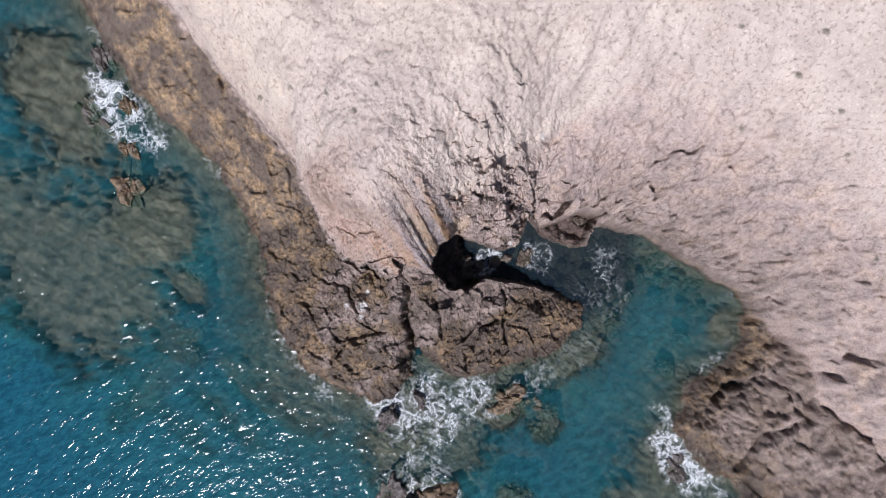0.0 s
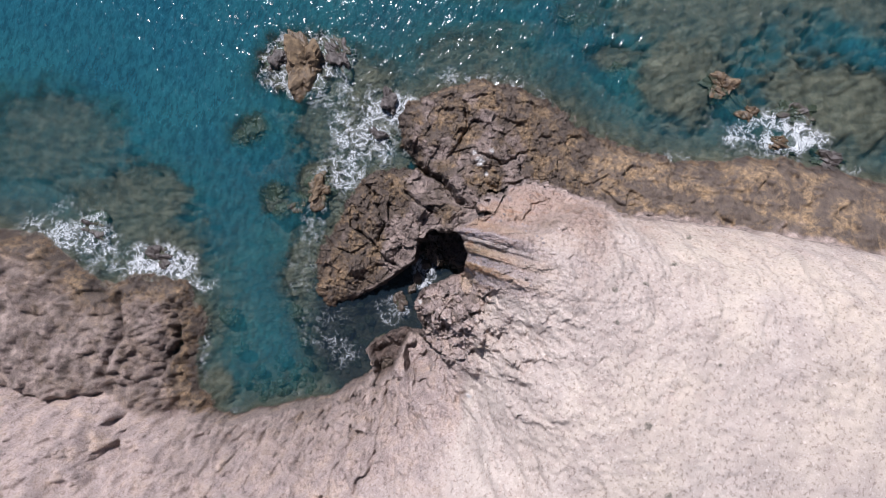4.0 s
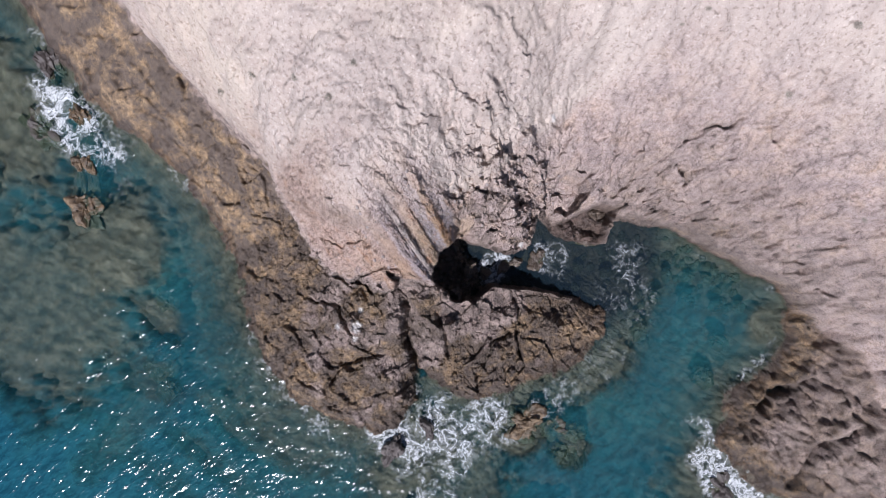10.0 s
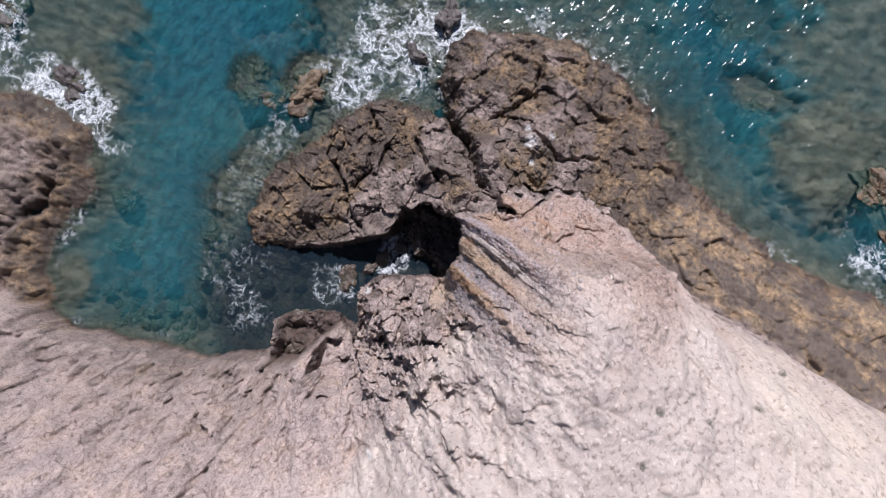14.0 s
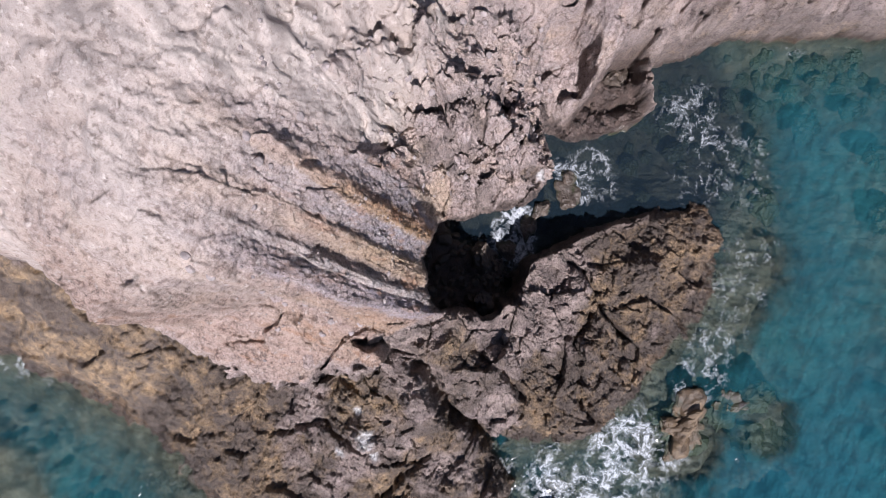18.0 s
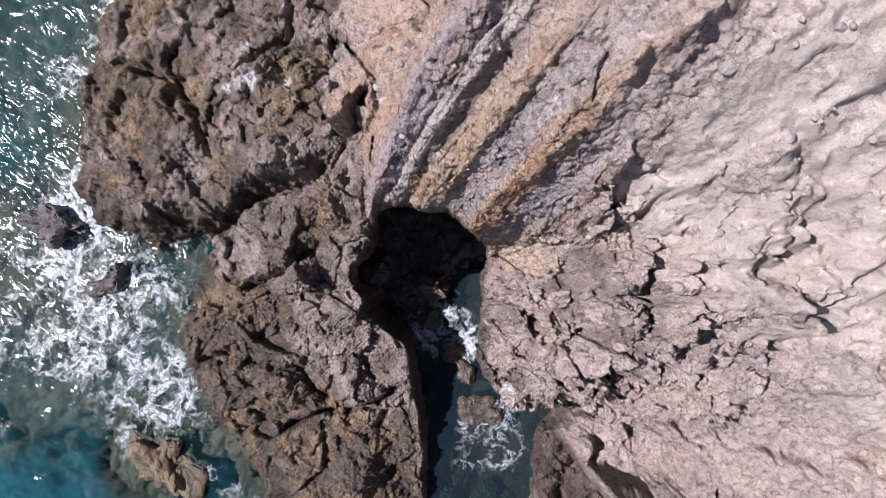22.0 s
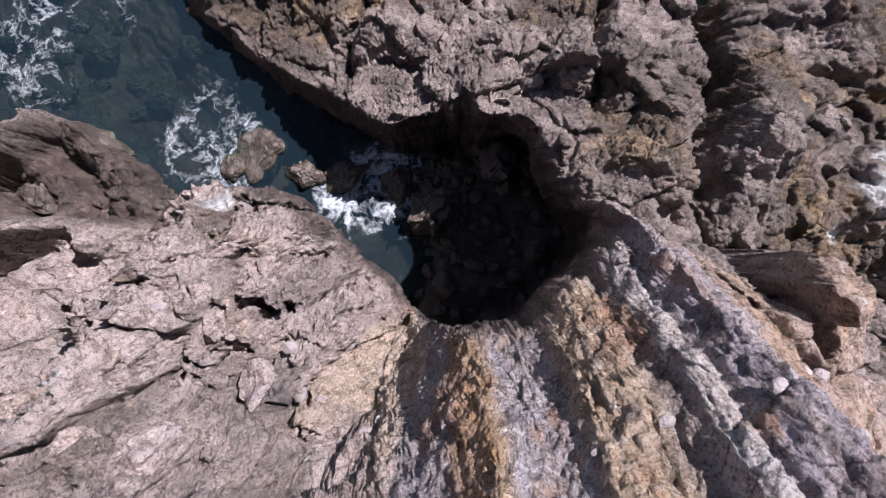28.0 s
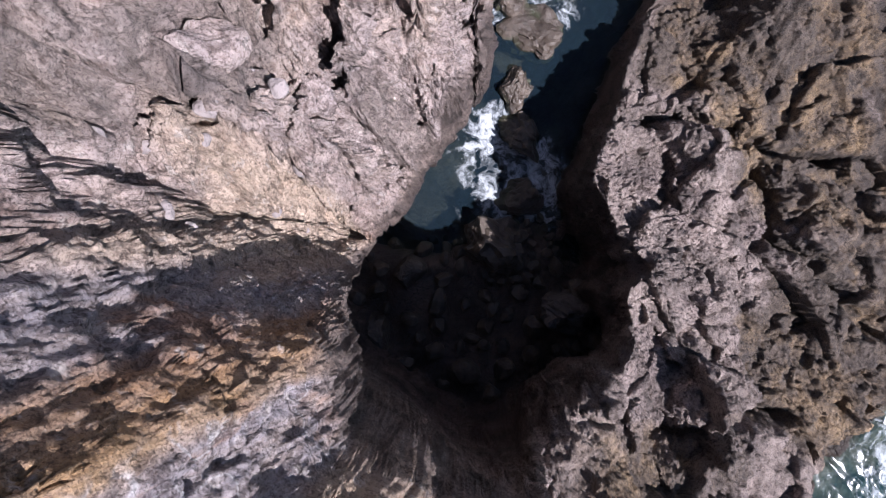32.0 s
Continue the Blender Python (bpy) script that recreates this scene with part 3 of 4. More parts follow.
def coast_material():
    n = Nodes("coast_rock")
    big, mid, fine = n.noise(0.25, 5), n.noise(1.3, 6, 0.62), n.noise(9.0, 5, 0.65)
    # dry slope: pale dust with grit, ochre tufts of dead grass, grey stones
    soil = n.ramp(big, [(0.3, (0.41, 0.342, 0.30)), (0.5, (0.475, 0.40, 0.352)), (0.7, (0.545, 0.468, 0.405))])
    soil = n.mix(n.ramp(n.noise(0.09, 4, 0.6), [(0.45, 0.0), (0.62, 0.8)]), soil, (0.53, 0.445, 0.36))
    soil = n.mix(n.ramp(n.noise(0.9, 6, 0.7), [(0.52, 0.0), (0.68, 0.7)]), soil, (0.46, 0.36, 0.30))
    soil = n.mix(n.ramp(n.noise(2.6, 7, 0.8), [(0.5, 0.0), (0.66, 0.5)]), soil, (0.40, 0.335, 0.30))
    soil = n.mix(n.ramp(n.noise(0.45, 6, 0.7), [(0.48, 0.0), (0.6, 0.55)]), soil, (0.40, 0.335, 0.295))
    tufts = n.math("MULTIPLY", n.ramp(n.voronoi(0.9), [(0.05, 0.4), (0.2, 0.0)]), n.ramp(n.noise(0.3, 4, 0.6), [(0.52, 0.0), (0.64, 1.0)]))
    soil = n.mix(tufts, soil, (0.27, 0.23, 0.19))
    soil = n.mix(n.ramp(n.voronoi(3.0), [(0.05, 0.6), (0.16, 0.0)]), soil, (0.66, 0.60, 0.54))
    soil = n.mix(n.ramp(n.noise(14.0, 3, 0.7), [(0.58, 0.0), (0.78, 0.35)]), soil, (0.34, 0.285, 0.25))
    # beds across the strike
    wob = n.math("ADD", n.attr("strike"), n.math("MULTIPLY", n.math("SUBTRACT", mid, 0.5), 0.035))
    pink, rust, purple, pale, ochre, slate = (0.47, 0.345, 0.305), (0.42, 0.22, 0.115), (0.40, 0.34, 0.36), (0.60, 0.54, 0.51), (0.52, 0.375, 0.25), (0.40, 0.35, 0.36)
    # the dark stop after the pale bed paints the shade in the groove
    beds = n.ramp(wob, [(0.0, (0.52, 0.37, 0.30)), (0.10, (0.55, 0.37, 0.265)), (0.17, (0.47, 0.335, 0.285)), (0.22, (0.52, 0.34, 0.22)), (0.275, (0.46, 0.31, 0.23)), (0.292, purple), (0.346, purple), (0.354, pale), (0.374, pale), (0.382, (0.25, 0.205, 0.20)), (0.396, (0.36, 0.27, 0.21)),
                         (0.408, ochre), (0.458, ochre), (0.470, slate), (0.528, slate), (0.540, (0.50, 0.31, 0.15)), (0.575, (0.44, 0.24, 0.12)), (0.59, slate), (0.645, slate), (0.67, (0.40, 0.29, 0.25)), (0.70, pink)])
    beds = n.mix(n.ramp(n.noise(1.0, 6, 0.65, n.stretch((6.0, 0.7, 1.5))), [(0.4, 0.0), (0.62, 0.55)]), beds, (0.47, 0.36, 0.29))
    beds = n.mix(n.ramp(n.noise(0.8, 5, 0.6, n.stretch((3.0, 0.8, 1.0))), [(0.55, 0.0), (0.66, 0.7)]), beds, rust)
    thread = n.math("ABSOLUTE", n.math("SUBTRACT", n.noise(0.9, 3, 0.6, n.stretch((1.0, 0.6, 0.6), 0.5)), 0.5))
    grey_only = n.math("MULTIPLY", n.ramp(thread, [(0.002, 0.8), (0.007, 0.0)]), n.ramp(wob, [(0.46, 0.0), (0.475, 1.0), (0.53, 1.0), (0.545, 0.0)]))
    beds = n.mix(grey_only, beds, (0.68, 0.64, 0.63))
    face = n.ramp(n.noise(0.6, 6, 0.65), [(0.3, (0.42, 0.34, 0.32)), (0.5, (0.55, 0.435, 0.39)), (0.62, (0.62, 0.48, 0.40)), (0.75, (0.66, 0.48, 0.35))])
    face = n.mix(n.ramp(n.noise(3.2, 6, 0.7), [(0.54, 0.0), (0.74, 0.55)]), face, (0.27, 0.225, 0.22))
    rock = n.mix(n.attr("fan"), face, beds)
    rock = n.mix(n.attr("cream"), rock, (0.66, 0.50, 0.38))
    dry = n.mix(n.attr("soil"), rock, soil)
    warp = n.add("ShaderNodeVectorMath")
    warp.operation = "ADD"
    n.put(warp.inputs[0], n.at)
    bend = n.add("ShaderNodeVectorMath")
    bend.operation = "SCALE"
    n.put(bend.inputs[0], n.add("ShaderNodeTexNoise", Vector=n.at, Scale=1.7, Detail=5.0, Roughness=0.65).outputs["Color"])
    bend.inputs["Scale"].default_value = 0.55
    n.put(warp.inputs[1], bend.outputs[0])
    # cracks: sunk by bump below, their shade also put into the colour
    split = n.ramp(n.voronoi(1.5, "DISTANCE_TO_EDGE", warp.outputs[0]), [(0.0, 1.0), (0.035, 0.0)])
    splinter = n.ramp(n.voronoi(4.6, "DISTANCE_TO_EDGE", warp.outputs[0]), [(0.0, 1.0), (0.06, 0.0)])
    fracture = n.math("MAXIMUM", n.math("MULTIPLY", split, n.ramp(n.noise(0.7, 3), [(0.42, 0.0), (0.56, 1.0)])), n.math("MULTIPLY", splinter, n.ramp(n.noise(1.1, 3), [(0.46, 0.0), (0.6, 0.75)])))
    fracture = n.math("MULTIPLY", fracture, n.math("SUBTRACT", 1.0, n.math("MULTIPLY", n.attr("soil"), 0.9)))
    dry = n.mix(n.math("MULTIPLY", n.attr("cream"), 0.85), dry, n.mix(mid, (0.58, 0.42, 0.30), (0.72, 0.57, 0.45)))
    # grit, clods and pale chips strewn over it
    clods = n.noise(4.2, 4, 0.62)
    dry = n.mix(n.ramp(clods, [(0.55, 0.0), (0.63, 0.75)]), dry, n.mix(1.0, dry, (0.52, 0.48, 0.46), "MULTIPLY"))
    dry = n.mix(n.ramp(n.noise(5.5, 3, 0.6), [(0.60, 0.0), (0.68, 0.6)]), dry, (0.68, 0.60, 0.54))
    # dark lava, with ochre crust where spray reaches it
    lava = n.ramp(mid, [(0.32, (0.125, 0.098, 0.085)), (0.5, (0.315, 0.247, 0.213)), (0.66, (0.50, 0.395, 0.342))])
    lava = n.mix(n.ramp(n.noise(0.7, 4, 0.6), [(0.5, 0.0), (0.68, 0.7)]), lava, (0.27, 0.205, 0.19))
    crust = n.ramp(n.noise(2.4, 6, 0.7), [(0.32, (0.08, 0.06, 0.046)), (0.5, (0.28, 0.195, 0.118)), (0.68, (0.50, 0.34, 0.185))])
    crust = n.mix(n.ramp(n.noise(0.55, 5, 0.65), [(0.46, 0.85), (0.60, 0.0)]), crust, (0.105, 0.082, 0.07))
    lava = n.mix(n.attr("brown"), lava, crust)
    # small pores in the lava, their inner shade painted as darker colour
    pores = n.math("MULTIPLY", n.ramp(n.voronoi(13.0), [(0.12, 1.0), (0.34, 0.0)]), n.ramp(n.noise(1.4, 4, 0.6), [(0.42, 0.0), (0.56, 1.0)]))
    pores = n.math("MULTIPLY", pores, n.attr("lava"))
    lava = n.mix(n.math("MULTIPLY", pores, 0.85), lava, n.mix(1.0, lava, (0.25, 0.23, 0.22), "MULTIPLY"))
    color = n.mix(n.attr("lava"), dry, lava)
    # larger pits, coloured near black for the shade inside them
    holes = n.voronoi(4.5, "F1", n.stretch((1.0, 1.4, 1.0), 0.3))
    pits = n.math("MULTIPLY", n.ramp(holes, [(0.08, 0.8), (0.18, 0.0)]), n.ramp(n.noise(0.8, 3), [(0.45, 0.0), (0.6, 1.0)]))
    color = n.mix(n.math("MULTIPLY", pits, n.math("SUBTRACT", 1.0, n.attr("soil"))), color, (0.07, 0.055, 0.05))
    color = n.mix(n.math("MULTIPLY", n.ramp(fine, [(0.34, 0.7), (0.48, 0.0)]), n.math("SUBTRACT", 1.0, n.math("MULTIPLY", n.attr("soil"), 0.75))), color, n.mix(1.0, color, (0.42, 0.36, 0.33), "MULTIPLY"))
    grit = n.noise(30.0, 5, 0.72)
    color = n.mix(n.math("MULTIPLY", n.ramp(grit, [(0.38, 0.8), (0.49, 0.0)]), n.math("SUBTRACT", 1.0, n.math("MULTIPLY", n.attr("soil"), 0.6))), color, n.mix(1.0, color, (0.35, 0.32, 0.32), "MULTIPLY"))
    color = n.mix(n.ramp(n.noise(30.0, 3, 0.7), [(0.6, 0.0), (0.78, 0.35)]), color, (0.60, 0.54, 0.50))
    color = n.mix(n.math("MULTIPLY", n.attr("guano"), n.ramp(n.noise(7.0, 4, 0.7), [(0.3, 0.3), (0.55, 1.0)])), color, (0.72, 0.70, 0.68))
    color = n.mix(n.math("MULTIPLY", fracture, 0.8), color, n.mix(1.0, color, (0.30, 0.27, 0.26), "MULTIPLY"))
    # soaked by the sea, with shade painted on the pit walls, and weed under it
    z = n.math("ADD", height_above_sea(n), n.math("MULTIPLY", n.math("SUBTRACT", mid, 0.5), 0.8))
    wet = n.ramp(n.math("MULTIPLY", z, 0.5), [(0.10, 1.0), (0.45, 0.0)])
    wet = n.math("MAXIMUM", wet, n.attr("soak_shade"))
    color = n.mix(n.math("MULTIPLY", wet, 0.8), color, n.mix(1.0, color, (0.32, 0.27, 0.24), "MULTIPLY"))
    weed = n.ramp(n.noise(0.8, 6, 0.7), [(0.35, (0.05, 0.044, 0.034)), (0.5, (0.11, 0.092, 0.066)), (0.68, (0.21, 0.17, 0.125))])
    under = n.ramp(z, [(0.0, 1.0), (0.12, 0.0)])
    color = n.mix(under, color, weed)
    rough = n.ramp(wet, [(0.0, 0.88), (1.0, 0.42)])
    crumb = n.noise(3.6, 7, 0.72)
    hard = n.math("SUBTRACT", 1.0, n.math("MULTIPLY", n.attr("soil"), 0.55))
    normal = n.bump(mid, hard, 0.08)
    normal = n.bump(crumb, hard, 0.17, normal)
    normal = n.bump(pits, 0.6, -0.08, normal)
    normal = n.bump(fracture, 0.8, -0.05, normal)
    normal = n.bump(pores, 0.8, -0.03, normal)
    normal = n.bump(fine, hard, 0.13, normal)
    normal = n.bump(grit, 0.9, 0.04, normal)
    return n.done(color, rough, normal)


def loose_rock_material(name, dark, light, wet=False):
    n = Nodes(name)
    mid, fine = n.noise(2.2, 6, 0.65), n.noise(14.0, 5, 0.65)
    tint = n.add("ShaderNodeObjectInfo").outputs["Random"]
    color = n.ramp(mid, [(0.3, dark), (0.7, light)])
    color = n.mix(n.math("MULTIPLY", tint, 0.5), color, tuple(0.5 * c for c in light))
    color = n.mix(n.ramp(fine, [(0.35, 0.4), (0.52, 0.0)]), color, tuple(0.4 * c for c in dark))
    z = n.math("ADD", height_above_sea(n), n.math("MULTIPLY", n.math("SUBTRACT", mid, 0.5), 0.7))
    color = n.mix(n.ramp(z, [(0.0, 1.0), (0.12, 0.0)]), color, (0.07, 0.075, 0.04))
    soak_shade = n.ramp(n.math("MULTIPLY", z, 0.5), [(0.1, 1.0), (0.5, 0.0)])
    color = n.mix(n.math("MULTIPLY", soak_shade, 0.6), color, n.mix(1.0, color, (0.3, 0.26, 0.23), "MULTIPLY"))
    rough = 0.32 if wet else n.ramp(soak_shade, [(0.0, 0.85), (1.0, 0.4)])
    normal = n.bump(fine, 0.8, 0.05, n.bump(mid, 0.8, 0.15))
    return n.done(color, rough, normal)


def water_material():
    n = Nodes("sea_water")
    tree = n.tree
    swell = n.noise(0.35, 3, 0.5, n.stretch((1.0, 1.8, 1.0), 0.9))
    chop = n.noise(0.85, 2, 0.5, n.stretch((1.0, 1.8, 1.0), 1.1), 0.3)
    ripple = n.noise(6.5, 3, 0.6)
    normal = n.bump(swell, 0.45, 0.3)
    normal = n.bump(chop, 1.0, 0.17, normal)
    normal = n.bump(ripple, 0.25, 0.012, normal)
    depth = n.attr("depth")
    body_fac = n.ramp(depth, [(0.0, 0.0), (0.06, 0.06), (0.15, 0.24), (0.3, 0.56), (0.55, 0.86), (1.0, 0.98)])
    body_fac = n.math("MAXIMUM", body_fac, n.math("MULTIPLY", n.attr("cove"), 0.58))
    body_col = n.mix(n.ramp(n.noise(0.12, 4), [(0.35, 0.0), (0.7, 1.0)]), (0.014, 0.080, 0.100), (0.022, 0.115, 0.122))
    body_col = n.mix(n.ramp(depth, [(0.25, 0.0), (0.9, 1.0)]), body_col, (0.010, 0.070, 0.104))
    # light and dark sides of the waves, painted into the water's body colour
    wave_shade = n.noise(0.9, 7, 0.66, n.stretch((1.0, 2.4, 1.0), 1.0), 0.6)
    body_col = n.mix(n.ramp(wave_shade, [(0.40, 0.75), (0.56, 0.0)]), body_col, n.mix(1.0, body_col, (0.50, 0.52, 0.58), "MULTIPLY"))
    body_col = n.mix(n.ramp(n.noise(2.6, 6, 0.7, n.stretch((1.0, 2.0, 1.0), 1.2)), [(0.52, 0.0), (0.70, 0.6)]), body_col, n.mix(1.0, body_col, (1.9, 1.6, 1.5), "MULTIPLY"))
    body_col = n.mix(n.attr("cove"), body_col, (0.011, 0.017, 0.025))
    clear = n.add("ShaderNodeBsdfTransparent", Color=(0.80, 0.90, 0.88, 1))
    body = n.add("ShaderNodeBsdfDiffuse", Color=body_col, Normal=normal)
    inner = n.add("ShaderNodeMixShader", Fac=body_fac)
    tree.links.new(clear.outputs[0], inner.inputs[1])
    tree.links.new(body.outputs[0], inner.inputs[2])
    gloss = n.add("ShaderNodeBsdfGlossy", Color=(1, 1, 1, 1), Roughness=0.12, Normal=normal)
    fres = n.add("ShaderNodeFresnel", IOR=1.17, Normal=normal)
    lit = n.add("ShaderNodeMixShader", Fac=fres.outputs[0])
    tree.links.new(inner.outputs[0], lit.inputs[1])
    tree.links.new(gloss.outputs[0], lit.inputs[2])
    # lace of foam where the swell breaks
    warp = n.add("ShaderNodeVectorMath")
    warp.operation = "ADD"
    n.put(warp.inputs[0], n.at)
    noise_vec = n.add("ShaderNodeTexNoise", Vector=n.at, Scale=0.9, Detail=4.0)
    n.put(warp.inputs[1], noise_vec.outputs["Color"])
    at2 = warp.outputs[0]
    veins = n.math("ABSOLUTE", n.math("SUBTRACT", n.noise(1.0, 6, 0.62, at2, 0.3), 0.5))
    lace1 = n.ramp(veins, [(0.0, 1.0), (0.10, 0.0)])
    veins2 = n.math("ABSOLUTE", n.math("SUBTRACT", n.noise(2.9, 6, 0.65, at2, 0.2), 0.5))
    lace2 = n.ramp(veins2, [(0.0, 1.0), (0.12, 0.0)])
    lace = n.math("ADD", n.math("MULTIPLY", lace1, 0.50), n.math("MULTIPLY", lace2, 0.30))
    lace = n.math("ADD", lace, n.math("MULTIPLY", n.math("SUBTRACT", n.noise(0.8, 6, 0.7), 0.45), 1.0))
    lace = n.math("ADD", lace, n.math("MULTIPLY", n.math("SUBTRACT", n.noise(6.0, 6, 0.75), 0.5), 0.55))
    foam = n.math("SUBTRACT", n.math("ADD", n.attr("foam"), lace), 0.86)
    foam = n.ramp(n.math("MULTIPLY", foam, n.ramp(n.attr("foam"), [(0.02, 0.0), (0.2, 1.0)])), [(0.0, 0.0), (0.25, 0.16), (0.6, 0.50), (1.05, 0.92)])
    white = n.add("ShaderNodeBsdfDiffuse", Color=(0.80, 0.83, 0.85, 1))
    end = n.add("ShaderNodeMixShader", Fac=foam)
    tree.links.new(lit.outputs[0], end.inputs[1])
    tree.links.new(white.outputs[0], end.inputs[2])
    tree.links.new(end.outputs[0], tree.nodes["Material Output"].inputs["Surface"])
    tree.nodes.remove(n.bsdf)
    return n.mat


COAST = coast_material()
WATER = water_material()
LAVA_STONE = loose_rock_material("lava_stone", (0.05, 0.043, 0.04), (0.17, 0.145, 0.135))
WET_STONE = loose_rock_material("wet_stone", (0.055, 0.045, 0.038), (0.20, 0.155, 0.12), wet=True)
CRUST_STONE = loose_rock_material("crusted_stone", (0.05, 0.037, 0.03), (0.31, 0.215, 0.12))


# ---- meshes from whole grids ----
def grid_mesh(name, verts, quads, layers):
    me = bpy.data.meshes.new(name)
    used = np.unique(quads)
    index = np.full(len(verts), -1, np.int64)
    index[used] = np.arange(len(used))
    q = index[quads].astype(np.int32)
    me.vertices.add(len(used))
    me.vertices.foreach_set("co", verts[used].astype(np.float32).ravel())
    me.loops.add(q.size)
    me.loops.foreach_set("vertex_index", q.ravel())
    me.polygons.add(len(q))
    me.polygons.foreach_set("loop_start", np.arange(0, q.size, 4, dtype=np.int32))
    for key, values in layers.items():
        me.attributes.new(key, "FLOAT", "POINT").data.foreach_set("value", values[used].astype(np.float32))
    me.update(calc_edges=True)
    return me


def rings(radii, spokes, middle):
    a = np.linspace(0, 2 * np.pi, spokes, endpoint=False)
    x = middle[0] + np.outer(radii, np.cos(a))
    y = middle[1] + np.outer(radii, np.sin(a))
    n, m = x.shape
    i = np.arange(n * m).reshape(n, m)
    j = np.roll(i, -1, axis=1)
    quads = np.stack([i[:-1], j[:-1], j[1:], i[1:]], -1).reshape(-1, 4)[:, ::-1]
    return x.ravel(), y.ravel(), quads


MIDDLE = (0.3, -1.0)
RADII = np.concatenate([np.geomspace(0.02, 0.5, 12), np.geomspace(0.52, 1.3, 40), np.geomspace(1.31, 9, 330), np.geomspace(9.04, 72, 270), np.geomspace(76, 240, 12)])
SPOKES, COUNT = 1240, 820


def even_out(radii, z, *fields):
    """Moves the rings along every spoke, band by band, so that steep walls get more faces."""
    gap = np.diff(radii)[:, None]
    size = np.interp(radii[1:], [0.0, 1.0, 3.0, 9.0, 72.0, 240.0], [0.03, 0.022, 0.024, 0.036, 0.30, 9.0])[:, None]
    slope = np.clip(np.abs(np.diff(z, axis=0)) / gap, 0, 4)
    for reach in (12, 9, 7):
        slope = sum(np.roll(slope, k, 1) for k in range(-reach, reach + 1)) / (2 * reach + 1)
    cost = gap * np.sqrt(1 + 0.7 * slope**2) / size
    run, goal = np.zeros_like(z, dtype=np.float64), [0.0]
    cuts = [0] + [int(np.searchsorted(radii, c)) for c in (1.4, 3.3, 5.5, 9.0)] + [len(radii) - 1]
    whole = cost.mean(1).sum()
    for band, (a, b) in enumerate(zip(cuts, cuts[1:])):
        piece = cost[a:b] if b < len(radii) - 1 else cost[a:b].mean(1, keepdims=True) + 0 * cost[a:b]
        step = np.cumsum(piece, axis=0)
        run[a + 1 : b + 1] = band + step / step[-1]
        n = max(8, int(round(COUNT * piece.mean(1).sum() / whole)))
        goal += list(band + np.arange(1, n + 1) / n)
    goal = np.array(goal)
    out = [np.empty((len(goal), z.shape[1]), np.float32) for _ in range(2 + len(fields))]
    for k in range(z.shape[1]):
        at = np.interp(goal, run[:, k], radii)
        out[0][:, k] = at
        for o, f in zip(out[1:], (z,) + fields):
            o[:, k] = np.interp(at, radii, f[:, k])
    return out


gx, gy, _ = rings(RADII, SPOKES, MIDDLE)
gz, layers, land, high = survey(gx, gy)
keys = list(layers)
grid = [f.reshape(len(RADII), SPOKES) for f in (gz, land, high, *[layers[k] for k in keys])]
ring, gz, land, high, *grid = even_out(RADII, *grid)
layers = {k: g.ravel() for k, g in zip(keys, grid)}
spin = np.linspace(0, 2 * np.pi, SPOKES, endpoint=False, dtype=np.float32)
gx, gy = MIDDLE[0] + ring * np.cos(spin), MIDDLE[1] + ring * np.sin(spin)
_, _, gq = rings(np.arange(len(ring)), SPOKES, MIDDLE)


def normals(x, y, z):
    p = np.stack([x, y, z], -1)
    nrm = np.cross(np.gradient(p, axis=0), np.roll(p, -1, 1) - np.roll(p, 1, 1))
    nrm /= np.linalg.norm(nrm, axis=-1, keepdims=True) + 1e-9
    return nrm * np.where(nrm[..., 2:] < 0, -1, 1)


def blur(f, times):
    for _ in range(times):
        f = (np.roll(f, 2, 1) + f + np.roll(f, -2, 1)) / 3
        f[2:-2] = (f[4:] + f[2:-2] + f[:-4]) / 3
    return f


# the pit widens downwards under its rim, except towards the inlet
HEART = (-0.15, -0.85)
ox, oy = gx - HEART[0], gy - HEART[1]
toward = (ox * 0.76 - oy * 0.65) / (np.hypot(ox, oy) + 1e-6)
hollowed = (1 - smooth(0.0, 0.23, blur(land.copy(), 3))) * smooth(0.30, -0.30, toward) * smooth(3.2, 2.5, np.hypot(ox, oy))
gx, gy = gx + 0.85 * hollowed * ox, gy + 0.85 * hollowed * oy

# the bank east of the pit overhangs the inlet
bank = smooth(1.3, 1.9, gx + 0.35 * gy) * smooth(7.4, 6.2, gx) * smooth(-4.2, -3.4, gy)
under = bank * smooth(3.6, 0.9, gz) * smooth(-1.1, -0.1, land) * smooth(1.2, 0.5, land)
gx, gy = gx + 0.85 * under, gy + 0.95 * under

# broken faces: each size of block is pushed out of the rock, cut across the way the face looks
facing = np.stack([blur(c, 6) for c in np.moveaxis(normals(gx, gy, gz), -1, 0)], -1)
facing /= np.linalg.norm(facing, axis=-1, keepdims=True)
share = np.abs(facing) ** 5
share /= share.sum(-1, keepdims=True)
fan = layers["fan"].reshape(gx.shape)
bare = 1 - layers["soil"].reshape(gx.shape)
dark = layers["lava"].reshape(gx.shape)
stony = smooth(45, 20, np.hypot(gx, gy)) * (0.30 + 0.70 * bare) * (1 - 0.35 * fan) * smooth(-0.6, 0.2, land) * (1 - 3.4 * np.clip(hollowed, 0, 1) * (1 - np.clip(hollowed, 0, 1)))


def broken(kind, scale, seed):
    """A pattern laid on the rock from three sides and blended by the way that each face looks."""
    out = np.zeros(gx.shape, np.float32)
    for axis, (u, v) in enumerate([(gy, gz), (gz, gx), (gx, gy)]):
        here = (share[..., axis] > 0.03) & (stony > 0.02)
        out[here] += share[..., axis][here] * kind(u[here] * scale, v[here] * scale, seed + axis)
    return out


